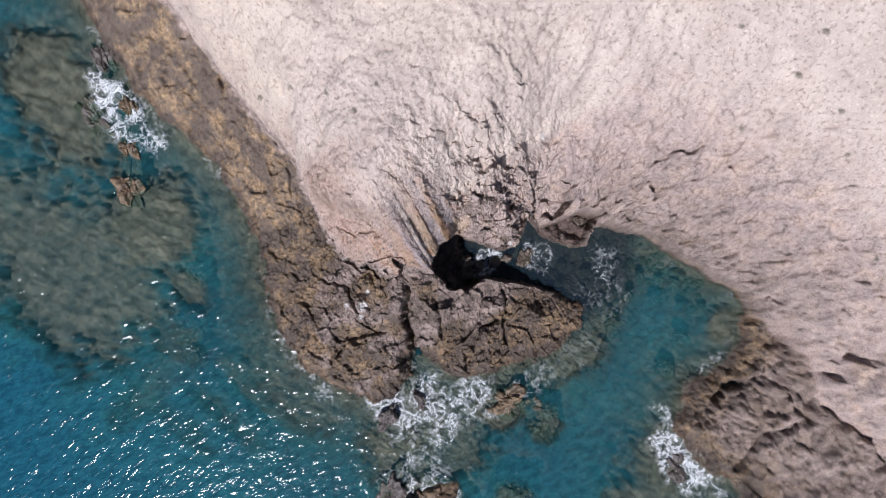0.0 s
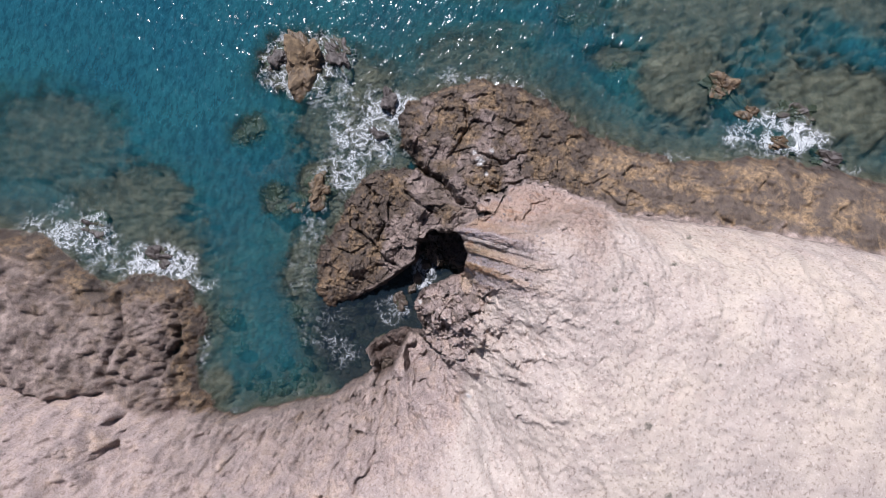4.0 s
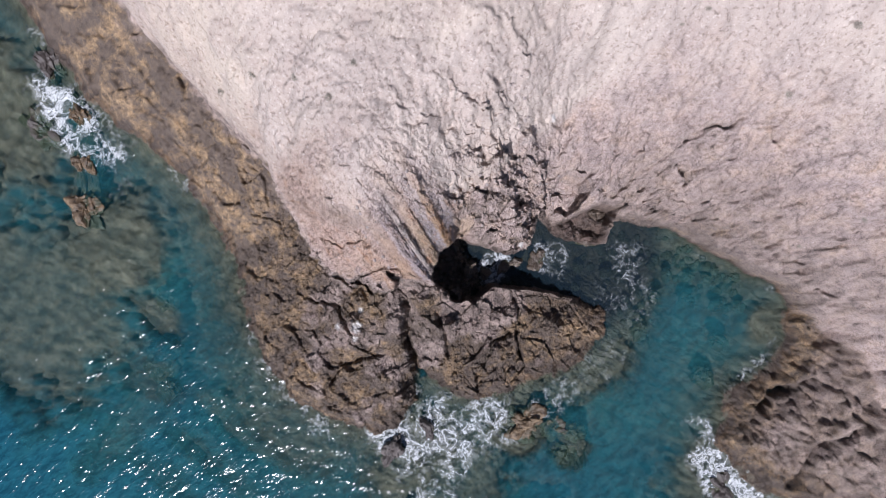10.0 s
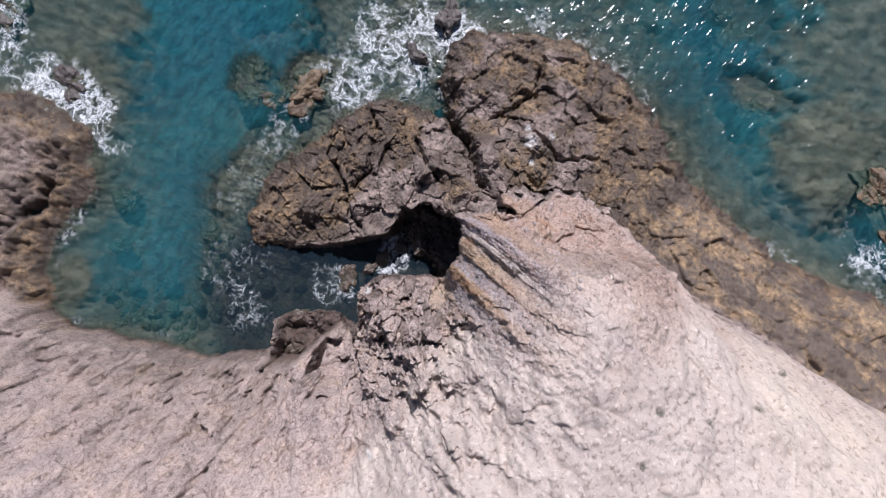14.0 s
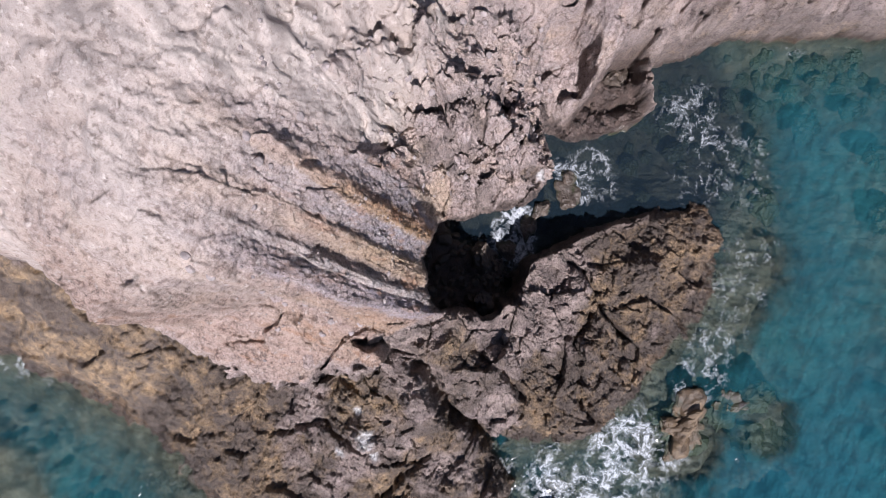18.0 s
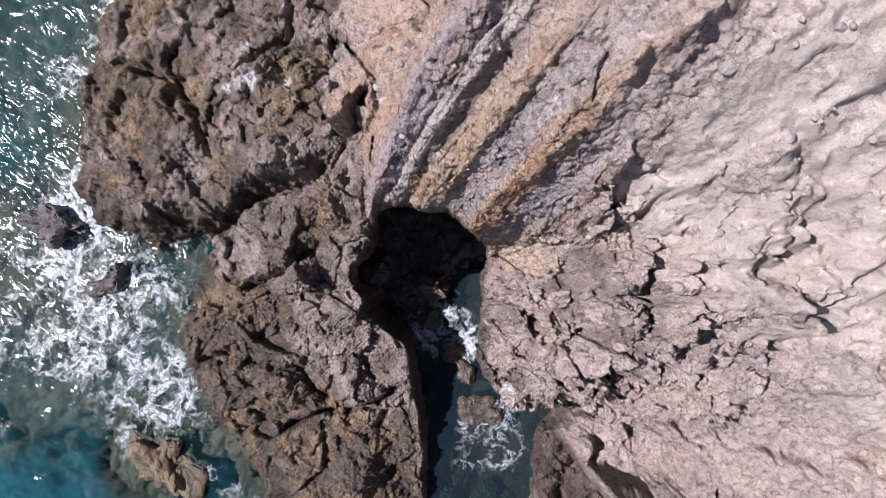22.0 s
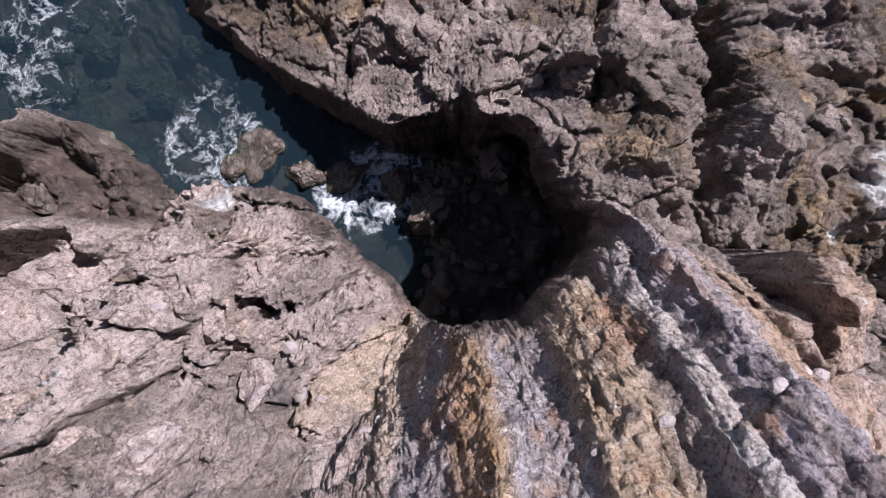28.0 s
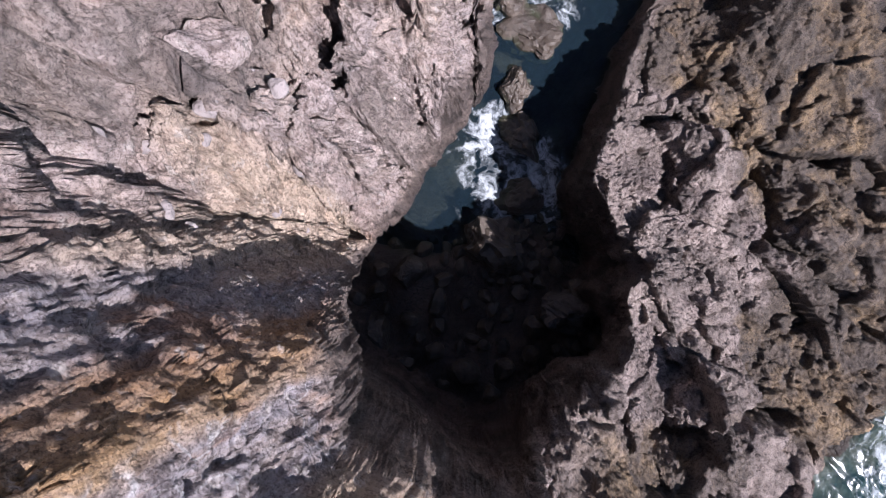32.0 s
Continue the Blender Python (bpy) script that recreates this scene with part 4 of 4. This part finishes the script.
def chips(u, v, seed):
    z, gap = facets(u, v, seed)
    return z - 0.10 * np.exp(-gap / 0.05)


def hollows(u, v, seed):
    return smooth(0.42, 0.12, cells(u, v, seed)[0])


relief = (0.11 - 0.04 * fan) * broken(chips, 1.5, 311) + 0.065 * broken(chips, 3.9, 321) + 0.05 * broken(lambda u, v, k: fbm(u, v, 3, k), 2.2, 331)
relief += 0.046 * broken(chips, 9.5, 341) + 0.022 * broken(grain, 19.0, 351)
holed = smooth(0.0, 0.3, fbm(gx * 0.7, gy * 0.7, 2, 316) + 0.05) * (0.25 + 0.75 * dark)
relief -= 0.035 * holed * broken(hollows, 4.2, 361)
relief *= stony * (1 + 0.6 * smooth(4.0, 2.0, np.hypot((gx - 5.0) * 0.8, gy - 0.2)) * (1 - dark))
gx, gy, gz = gx + relief * facing[..., 0], gy + relief * facing[..., 1], gz + relief * facing[..., 2]
gx, gy, gz, land, high = (v.ravel() for v in (gx, gy, gz, land, high))
ground_verts = np.stack([gx, gy, gz], -1)
mid_land, mid_high, mid_z = land[gq].mean(1), high[gq].mean(1), gz[gq].mean(1)
mid_x, mid_y = gx[gq].mean(1), gy[gq].mean(1)
in_pit = (mid_land <= 0) & (np.hypot(mid_x + 0.3, mid_y + 0.9) < 2.6)
zones = {
    "ground": ((mid_land > 0) & (mid_high > 4.0), "dry pale dusty hillside with grit and dead grass", "hillside"),
    "cliff": ((mid_land > 0) & (mid_high > 0) & (mid_high <= 4.0), "steep pink and ochre bedded rock above the pit", "cliff"),
    "headland": ((mid_land > 0) & (mid_high <= 0) & (mid_y < 7.5) & (mid_y > -16), "dark cracked lava rock point with ochre crust", "rock point"),
    "shore_shelf": ((mid_land > 0) & (mid_high <= 0) & (mid_y >= 7.5), "brown spray-stained rock shelf below the slope", "rock shelf"),
    "south_rocks": ((mid_land > 0) & (mid_high <= 0) & (mid_y <= -16), "dark lava shore rocks across the cove", "shore rocks"),
    "pit_floor": (in_pit, "dark shaded cobble floor of the pit", "pit floor"),
    "seabed": ((mid_land <= 0) & ~in_pit, "weedy rocky seabed seen through clear water", "seabed"),
}
for name, (mask, label, category) in zones.items():
    ob = new(name, grid_mesh(name, ground_verts, gq[mask], layers))
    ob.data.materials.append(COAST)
    tagged(ob, label, category, kind="structure")

# ---- the sea ----
sx, sy, sq = rings(np.concatenate([np.geomspace(0.05, 80, 380), np.geomspace(85, 900, 12)]), 560, MIDDLE)
sz, slayers, sland, shigh = survey(sx, sy)
depth = np.clip(-sz, 0, 8) / 8.0
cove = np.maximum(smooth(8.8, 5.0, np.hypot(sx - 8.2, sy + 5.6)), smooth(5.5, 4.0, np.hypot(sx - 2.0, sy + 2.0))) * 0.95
# white water: along exposed edges and over shallow reefs that face the swell
BREAKS = [(-16.2, 27.0, 3.0, 7.5, 0.78), (-15.8, 0, 1.8, 8, 0.50), (-14.6, -16.6, 5.8, 6.2, 0.60), (-9.5, -10.0, 6.0, 4.6, 0.62), (-6.0, -11.4, 3.4, 3.4, 0.60), (-1.0, -13.2, 3.6, 2.0, 0.38),
          (4.0, -13.2, 5.0, 2.4, 0.24), (9.0, -11.0, 3.4, 4.0, 0.30), (1.9, -2.4, 2.4, 1.7, 0.68), (5.6, -4.4, 1.6, 1.6, 0.6), (6.0, -4.8, 2.0, 2.0, 0.42), (6.0, -26, 3.4, 6, 0.72), (5.0, -35, 4.5, 7, 0.62),
          (-8.4, -7.8, 2.2, 2.0, 0.62), (-12, -7.0, 3.0, 2.4, 0.75), (10.5, -8.2, 2.6, 2.6, 0.35)]
patchy = 0.55 * fbm(sx * 0.5, sy * 0.5, 4, 201)
foam = 0.42 * smooth(-0.1, 0.35, fbm(sx * 0.22, sy * 0.22, 3, 207)) * smooth(1.6, 0.0, -sland) * (1 - 0.6 * cove)
for mx, my, ax, ay, much in BREAKS:
    q = np.hypot((sx - mx) / ax, (sy - my) / ay) + patchy
    foam = np.maximum(foam, much * smooth(1.0, 0.35, q))
foam *= smooth(3.2, 0.8, depth * 8)
swell_z = 0.05 * fbm(sx * 0.5, sy * 0.8, 3, 205)
wet = (sz[sq].min(1) < 0.25) | ((sland[sq].min(1) < 1.9) & (np.hypot(sx[sq[:, 0]] - 4.0, sy[sq[:, 0]] + 1.2) < 3.6))
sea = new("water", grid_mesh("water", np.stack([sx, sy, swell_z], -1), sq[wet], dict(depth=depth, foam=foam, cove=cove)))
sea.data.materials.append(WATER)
tagged(sea, "clear teal sea with ripples, glints and white foam", "sea", kind="structure")


# ---- rocks and boulders ----
def part(name, bm, material, parent, label=""):
    me = bpy.data.meshes.new(name)
    bm.to_mesh(me)
    bm.free()
    me.materials.append(material)
    ob = new(name, me)
    ob.parent = parent
    return tagged(ob, label) if label else ob


def rock_mesh(name, seed, material, detail=3, rough=0.22, planes=9):
    """A stone about one metre in radius, cut by planes and pitted."""
    rng = np.random.default_rng(seed)
    bm = bmesh.new()
    bmesh.ops.create_icosphere(bm, subdivisions=detail, radius=1.0)
    co = np.array([v.co for v in bm.verts])
    for _ in range(planes):
        d = rng.normal(size=3)
        d /= np.linalg.norm(d)
        over = np.maximum(co @ d - rng.uniform(0.55, 0.85), 0)
        co -= np.outer(over * 0.9, d)
    a, b, c = (co * 1.3 + rng.uniform(0, 99, 3)).T
    push = fbm(a, b, 3, seed) + fbm(b + 9, c, 3, seed + 1) + fbm(c, a + 5, 3, seed + 2)
    co *= (1 + rough * push)[:, None]
    if detail > 3:
        z, gap = facets(a * 1.6, b * 1.6 + c, seed + 3)
        co *= (1 + 0.16 * z - 0.08 * np.exp(-gap / 0.06))[:, None]
        z, gap = facets(b * 4.2, c * 4.2 + a, seed + 4)
        co *= (1 + 0.06 * z)[:, None]
    for v, p in zip(bm.verts, co):
        v.co = p
    me = bpy.data.meshes.new(name)
    bm.to_mesh(me)
    bm.free()
    me.materials.append(material)
    return me


def heights(points):
    xy = np.array(points, float)
    return survey(xy[:, 0], xy[:, 1])[0]


def stone(name, mesh, x, y, z, sx, sy, sz, turn, label, category, group=""):
    ob = new(name, mesh)
    ob.matrix_world = pose(x, y, z, 0, 0, turn) @ Matrix.Diagonal((sx, sy, sz, 1))
    return tagged(ob, label, category, group)


# Islets off the point and in the cove mouth: place, half sizes, turn.
for k, (x, y, z, sx, sy, sz, turn, label) in enumerate([
    (-15.2, -16.4, -0.5, 2.7, 2.2, 1.7, 20, "ochre-crusted islet rock ringed by white foam"),
    (-14.6, -19.2, -0.5, 2.0, 1.6, 0.9, 60, "low dark islet rock awash with foam"),
    (-16.6, -13.8, -0.5, 1.8, 1.2, 0.95, 40, "small dark islet rock breaking the swell"),
    (-3.6, -13.2, -0.3, 1.9, 1.3, 0.9, -40, "dark islet rock with an ochre top beside the point"),
    (-2.2, -14.9, -0.5, 1.3, 1.1, 0.7, 10, "low wet rock awash beside the point"),
    (-12.6, -8.3, -0.2, 1.4, 0.9, 0.8, 30, "jagged dark rock in the surf off the point"),
    (-9.6, -8.6, -0.3, 1.1, 0.8, 0.6, 70, "wet dark rock in the surf off the point"),
    (-17.6, 24.2, -0.35, 0.9, 2.0, 0.75, -30, "brown rib of rock in white surf"),
    (-19.6, 21.6, -0.5, 1.3, 1.7, 0.75, -15, "low brown reef rock in the surf"),
    (-15.4, 27.8, -0.4, 0.8, 1.7, 0.7, -15, "brown reef rock in the surf by the shelf"),
    (-14.8, 32.0, -0.4, 0.9, 1.9, 0.8, -10, "low dark reef rock in the surf"),
    (-18.6, 28.4, -0.6, 1.4, 2.2, 0.8, -10, "dark reef rock awash in the surf"),
    (5.2, -27.0, -0.45, 1.1, 1.6, 0.7, 15, "low brown rock awash across the cove"),
    (3.6, -33.5, -0.5, 1.2, 1.7, 0.75, 0, "dark rock awash across the cove"),
]):
    mesh = rock_mesh("islet_rock", 300 + k, CRUST_STONE if k in (0, 3, 7, 8, 9) else LAVA_STONE, 5, 0.62, 7)
    stone("islet_rock", mesh, x, y, z, sx, sy, sz, turn, label, "rock", "islets off the point")

# Sunken boulders seen through the water.
SUNKEN = [(12.2, -14.0, 0.75), (10.6, -12.2, 0.55), (8.8, -8.2, 0.6), (9.8, -10.6, 0.5), (11.4, -9.4, 0.55), (12.4, -11.4, 0.45), (7.4, -6.6, 0.5), (8.0, -13.6, 0.8), (13.6, -12.6, 0.5),
          (-8.4, -20.4, 1.6), (-6.9, -21.4, 1.0), (-2.6, -17.6, 1.5), (-1.2, -16.4, 1.1), (13.8, -15.8, 0.6), (15.2, -17.0, 0.5), (10.2, -7.4, 0.45), (6.2, -7.6, 0.45), (14.6, -13.6, 0.5),
          (-22.6, 8.6, 1.7), (-24.0, 6.2, 1.3), (-19.6, 12.0, 1.2), (12.2, -18.0, 0.8), (9.4, -19.4, 0.9)]
sunken_meshes = [rock_mesh("sunken_boulder", 400 + k, CRUST_STONE, 4, 0.2) for k in range(4)]
rng = np.random.default_rng(5)
for k, (x, y, r) in enumerate(SUNKEN):
    deep = -0.35 * r - 0.35
    stone("sunken_boulder", sunken_meshes[k % 4], x, y, deep - 0.25 * r, r, r * rng.uniform(0.75, 1.1), r * 0.7, rng.uniform(0, 360), "weedy brown boulder under clear shallow water", "boulder", "sunken boulders")

# Small boulders strewn over the bed of the cove.
strewn = [(rng.uniform(7.5, 16.5), rng.uniform(-17.0, -5.5)) for _ in range(260)]
for k, ((x, y), z, inland) in enumerate(zip(strewn, heights(strewn), survey(*np.array(strewn).T)[2])):
    r = rng.uniform(0.16, 0.42)
    if -3.2 < inland < -0.4 and z > -3.0:
        stone("sunken_boulder", sunken_meshes[k % 4], x, y, z + 0.25 * r, r, r * rng.uniform(0.7, 1.1), r * 0.75, rng.uniform(0, 360), "small weedy boulder on the bed of the cove", "boulder", "sunken boulders")

# Rocks that stand in the inlet between the pit and the cove.
for k, (x, y, z, sx, sy, sz, turn, label) in enumerate([
    (0.62, -1.15, 0.15, 0.92, 0.74, 0.80, 40, "large wet brown boulder at the edge of the pit"),
    (1.45, -2.35, -0.05, 0.66, 0.52, 0.45, 60, "black wet rock washed by foam"),
    (2.72, -2.85, -0.02, 0.66, 0.52, 0.50, 20, "brown barnacled rock washed by foam"),
    (3.75, -3.15, -0.05, 0.62, 0.42, 0.50, -30, "wet dark rock by the inlet wall"),
    (4.85, -4.15, -0.12, 0.85, 0.62, 0.50, 30, "flat wet dark rock in the inlet"),
    (5.7, -3.9, -0.15, 0.5, 0.42, 0.45, 80, "wet brown rock by the inlet wall"),
    (-1.35, -2.15, 0.5, 0.80, 0.62, 1.05, 35, "grey block leaning on the shaded pit wall"),
    (9.2, -5.2, -0.1, 1.5, 0.8, 0.75, -35, "ribbed wet dark rock beside the inlet"),
    (8.4, -3.6, 0.0, 1.2, 0.6, 0.9, -50, "ribbed wet dark rock below the slab"),
    (10.9, -4.4, 0.1, 1.2, 0.8, 1.0, -30, "wet dark rock at the foot of the slab"),
]):
    mesh = rock_mesh("inlet_rock", 500 + k, LAVA_STONE if k == 6 else WET_STONE, 4, 0.20, 12)
    stone("inlet_rock", mesh, x, y, z, sx, sy, sz, turn, label, "rock", "rocks in the inlet")

# Blocks of harder rock that stand out of the slope.
PALE_STONE = loose_rock_material("pale_stone", (0.23, 0.195, 0.19), (0.40, 0.335, 0.31))
OUTCROPS = [(4.0, 1.2, 0.42, 0.3, 0.4, 40), (4.7, 0.9, 0.32, 0.24, 0.3, 10), (3.3, 1.1, 0.45, 0.34, 0.45, 60), (6.3, 1.6, 0.4, 0.26, 0.35, 70), (5.6, 3.0, 0.4, 0.25, 0.3, 60),
            (3.0, 0.5, 0.3, 0.24, 0.3, 20), (-3.0, 5.0, 0.36, 0.24, 0.3, 70), (-5.0, 3.6, 0.4, 0.3, 0.35, 40), (5.2, -0.6, 0.4, 0.3, 0.35, 20)]
for k, ((x, y, sx, sy, sz, turn), z) in enumerate(zip(OUTCROPS, heights([o[:2] for o in OUTCROPS]))):
    mesh = rock_mesh("outcrop_block", 800 + k, COAST, 4, 0.25, 14)
    stone("outcrop_block", mesh, x, y, z - 0.1, sx, sy, sz, turn, "weathered pinkish block standing out of the slope", "rock", "outcrops on the slope")
slab = rock_mesh("rock_slab", 850, COAST, 5, 0.14, 16)
stone("rock_slab", slab, 9.5, -1.6, heights([(9.5, -1.6)])[0] - 0.55, 1.7, 1.25, 1.0, -35, "smooth grey rock slab split by a dark crack", "rock slab")

# Loose stones that lie on the slope and on the point.
pebble_meshes = [rock_mesh("loose_stone", 900 + k, PALE_STONE, 2, 0.12, 8) for k in range(6)]
rng = np.random.default_rng(11)
lie = [(rng.uniform(1.6, 9.0), rng.uniform(-1.5, 6.0)) for _ in range(150)] + [(rng.uniform(-6, 1.5), rng.uniform(1.5, 6.0)) for _ in range(60)]
_, lie_kinds, lie_land, lie_high = survey(*np.array(lie).T)
for k, ((x, y), z, inland) in enumerate(zip(lie, heights(lie), lie_high)):
    if inland > 0.8:
        r = rng.choice([0.035, 0.05, 0.07, 0.11])
        stone("loose_stone", pebble_meshes[k % 6], x, y, z + 0.3 * r, r * 1.2, r, r * 0.8, rng.uniform(0, 360), "pale angular stone lying on the slope", "stone", "loose stones on the slope")

# The cobbles on the floor of the pit.
cobble_meshes = [rock_mesh("cobble", 600 + k, WET_STONE, 3, 0.10, 7) for k in range(8)]
spots = []
while len(spots) < 190:
    x, y = rng.uniform(-3.3, 1.7), rng.uniform(-2.6, 1.6)
    r = rng.choice([0.11, 0.15, 0.19, 0.24, 0.30], p=[0.2, 0.3, 0.28, 0.16, 0.06])
    if x + 0.35 * y > 1.3 or all(abs(x - p) + abs(y - q) > 0 and math.hypot(x - p, y - q) > 0.8 * (r + s) for p, q, s in spots):
        if x + 0.35 * y <= 1.3 and math.hypot(x - 0.72, y + 1.15) > 0.6:
            spots.append((x, y, r))
            continue
    if rng.random() < 0.004:
        spots.append((x, y, 0.1))
floor_z = heights([(x, y) for x, y, r in spots])
for k, ((x, y, r), z) in enumerate(zip(spots, floor_z)):
    if z < 1.0:
        ox, oy = x - HEART[0], y - HEART[1]
        wide = 0.85 * float(smooth(0.30, -0.30, (ox * 0.76 - oy * 0.65) / (math.hypot(ox, oy) + 1e-6)))
        x, y, r = x + wide * ox, y + wide * oy, r * (1 + 0.6 * wide)
        stone("cobble", cobble_meshes[k % 8], x, y, z + 0.25 * r, r * rng.uniform(0.9, 1.3), r * rng.uniform(0.75, 1.0), r * 0.75, rng.uniform(0, 360),
              "dark wet rounded cobble on the pit floor", "cobble", "cobbles in the pit")


# ---- scrub on the slope ----
def scrub_material():
    n = Nodes("dry_scrub")
    tint = n.noise(6.0, 3)
    return n.done(n.ramp(tint, [(0.3, (0.22, 0.20, 0.165)), (0.6, (0.33, 0.295, 0.25)), (0.8, (0.42, 0.375, 0.32))]), 0.9)


SCRUB = scrub_material()
TWIG = Nodes("scrub_twig").done((0.16, 0.11, 0.08, 1), 0.9)


def scrub_bush(seed):
    """A low cushion shrub: twigs from one root and many small leaves."""
    rng = np.random.default_rng(seed)
    bush = new("scrub_bush")
    bm = bmesh.new()
    for _ in range(26):
        a, lean, size = rng.uniform(0, 2 * np.pi), rng.uniform(0.2, 1.35), rng.uniform(0.5, 1.0)
        tip = Vector((math.cos(a) * math.sin(lean), math.sin(a) * math.sin(lean), math.cos(lean) * 0.7)) * size
        side = Vector((-math.sin(a), math.cos(a), 0)) * 0.02
        vs = [bm.verts.new(p) for p in (side, -side, tip)]
        vs2 = [bm.verts.new(p) for p in (Vector((0, 0, 0.03)), vs[1].co, tip)]
        bm.faces.new(vs)
        bm.faces.new(vs2)
    part("twigs", bm, TWIG, bush, "bare woody twigs")
    bm = bmesh.new()
    for _ in range(520):
        a, lean, size = rng.uniform(0, 2 * np.pi), math.acos(rng.uniform(0.0, 1.0)), rng.uniform(0.35, 1.0) ** 0.6
        size *= 0.85 + 0.12 * math.sin(2 * a + seed) + 0.08 * math.sin(5 * a)
        c = Vector((math.cos(a) * math.sin(lean), math.sin(a) * math.sin(lean), math.cos(lean) * 0.6)) * size
        u = Vector(rng.normal(size=3)).normalized() * rng.uniform(0.05, 0.11)
        w = Vector(rng.normal(size=3)).normalized() * rng.uniform(0.04, 0.08)
        bm.faces.new([bm.verts.new(c + q) for q in (u, w, -u, -w)])
    part("leaves", bm, SCRUB, bush, "sparse grey-green leaves")
    return tagged(bush, "low grey-green scrub bush on the dry slope", "shrub", "scrub on the slope")


SHRUBS = [(-0.3, 12.2), (-1.9, 14.4), (0.4, 10.2), (-4.2, 16.4), (22.2, 15.4), (20.6, 11.3), (22.2, 11.3), (23.4, 11.3), (20.2, 9.9), (18.2, 9.5), (22.4, 9.2), (14.5, 7.7), (17.8, 7.4), (17.0, 2.2), (25.3, -2.3), (21.7, 0.9), (18.3, 1.9), (20.0, -4.4), (20.6, -7.8), (24.3, -6.8), (26.8, 1.6), (27.6, 14.5), (24.1, 17.0), (17.6, 15.0), (14.5, 16.5), (27.7, -5.5), (27.0, -6.3), (28.2, -7.8), (18.9, -14.0), (23.8, -9.5), (27.4, -13.3), (23.4, -17.3), (21.1, -13.8), (2.3, 10.5), (19.1, 3.8), (23.2, -3.5), (26.0, -0.0), (3.7, 17.0), (7.9, 13.0), (11.5, 14.6)]
shrub_z = heights(SHRUBS)
bushes = [scrub_bush(700 + k) for k in range(4)]
for k, ((x, y), z) in enumerate(zip(SHRUBS, shrub_z)):
    size = rng.uniform(0.16, 0.36)
    m = pose(x, y, z + 0.02, 0, 0, rng.uniform(0, 360))
    if k < 4:
        ob = bushes[k]
        ob.matrix_world = m
    else:
        ob = copy_thing(bushes[k % 4], m)
    ob.scale = (size, size * rng.uniform(0.7, 1.1), size * 0.8)
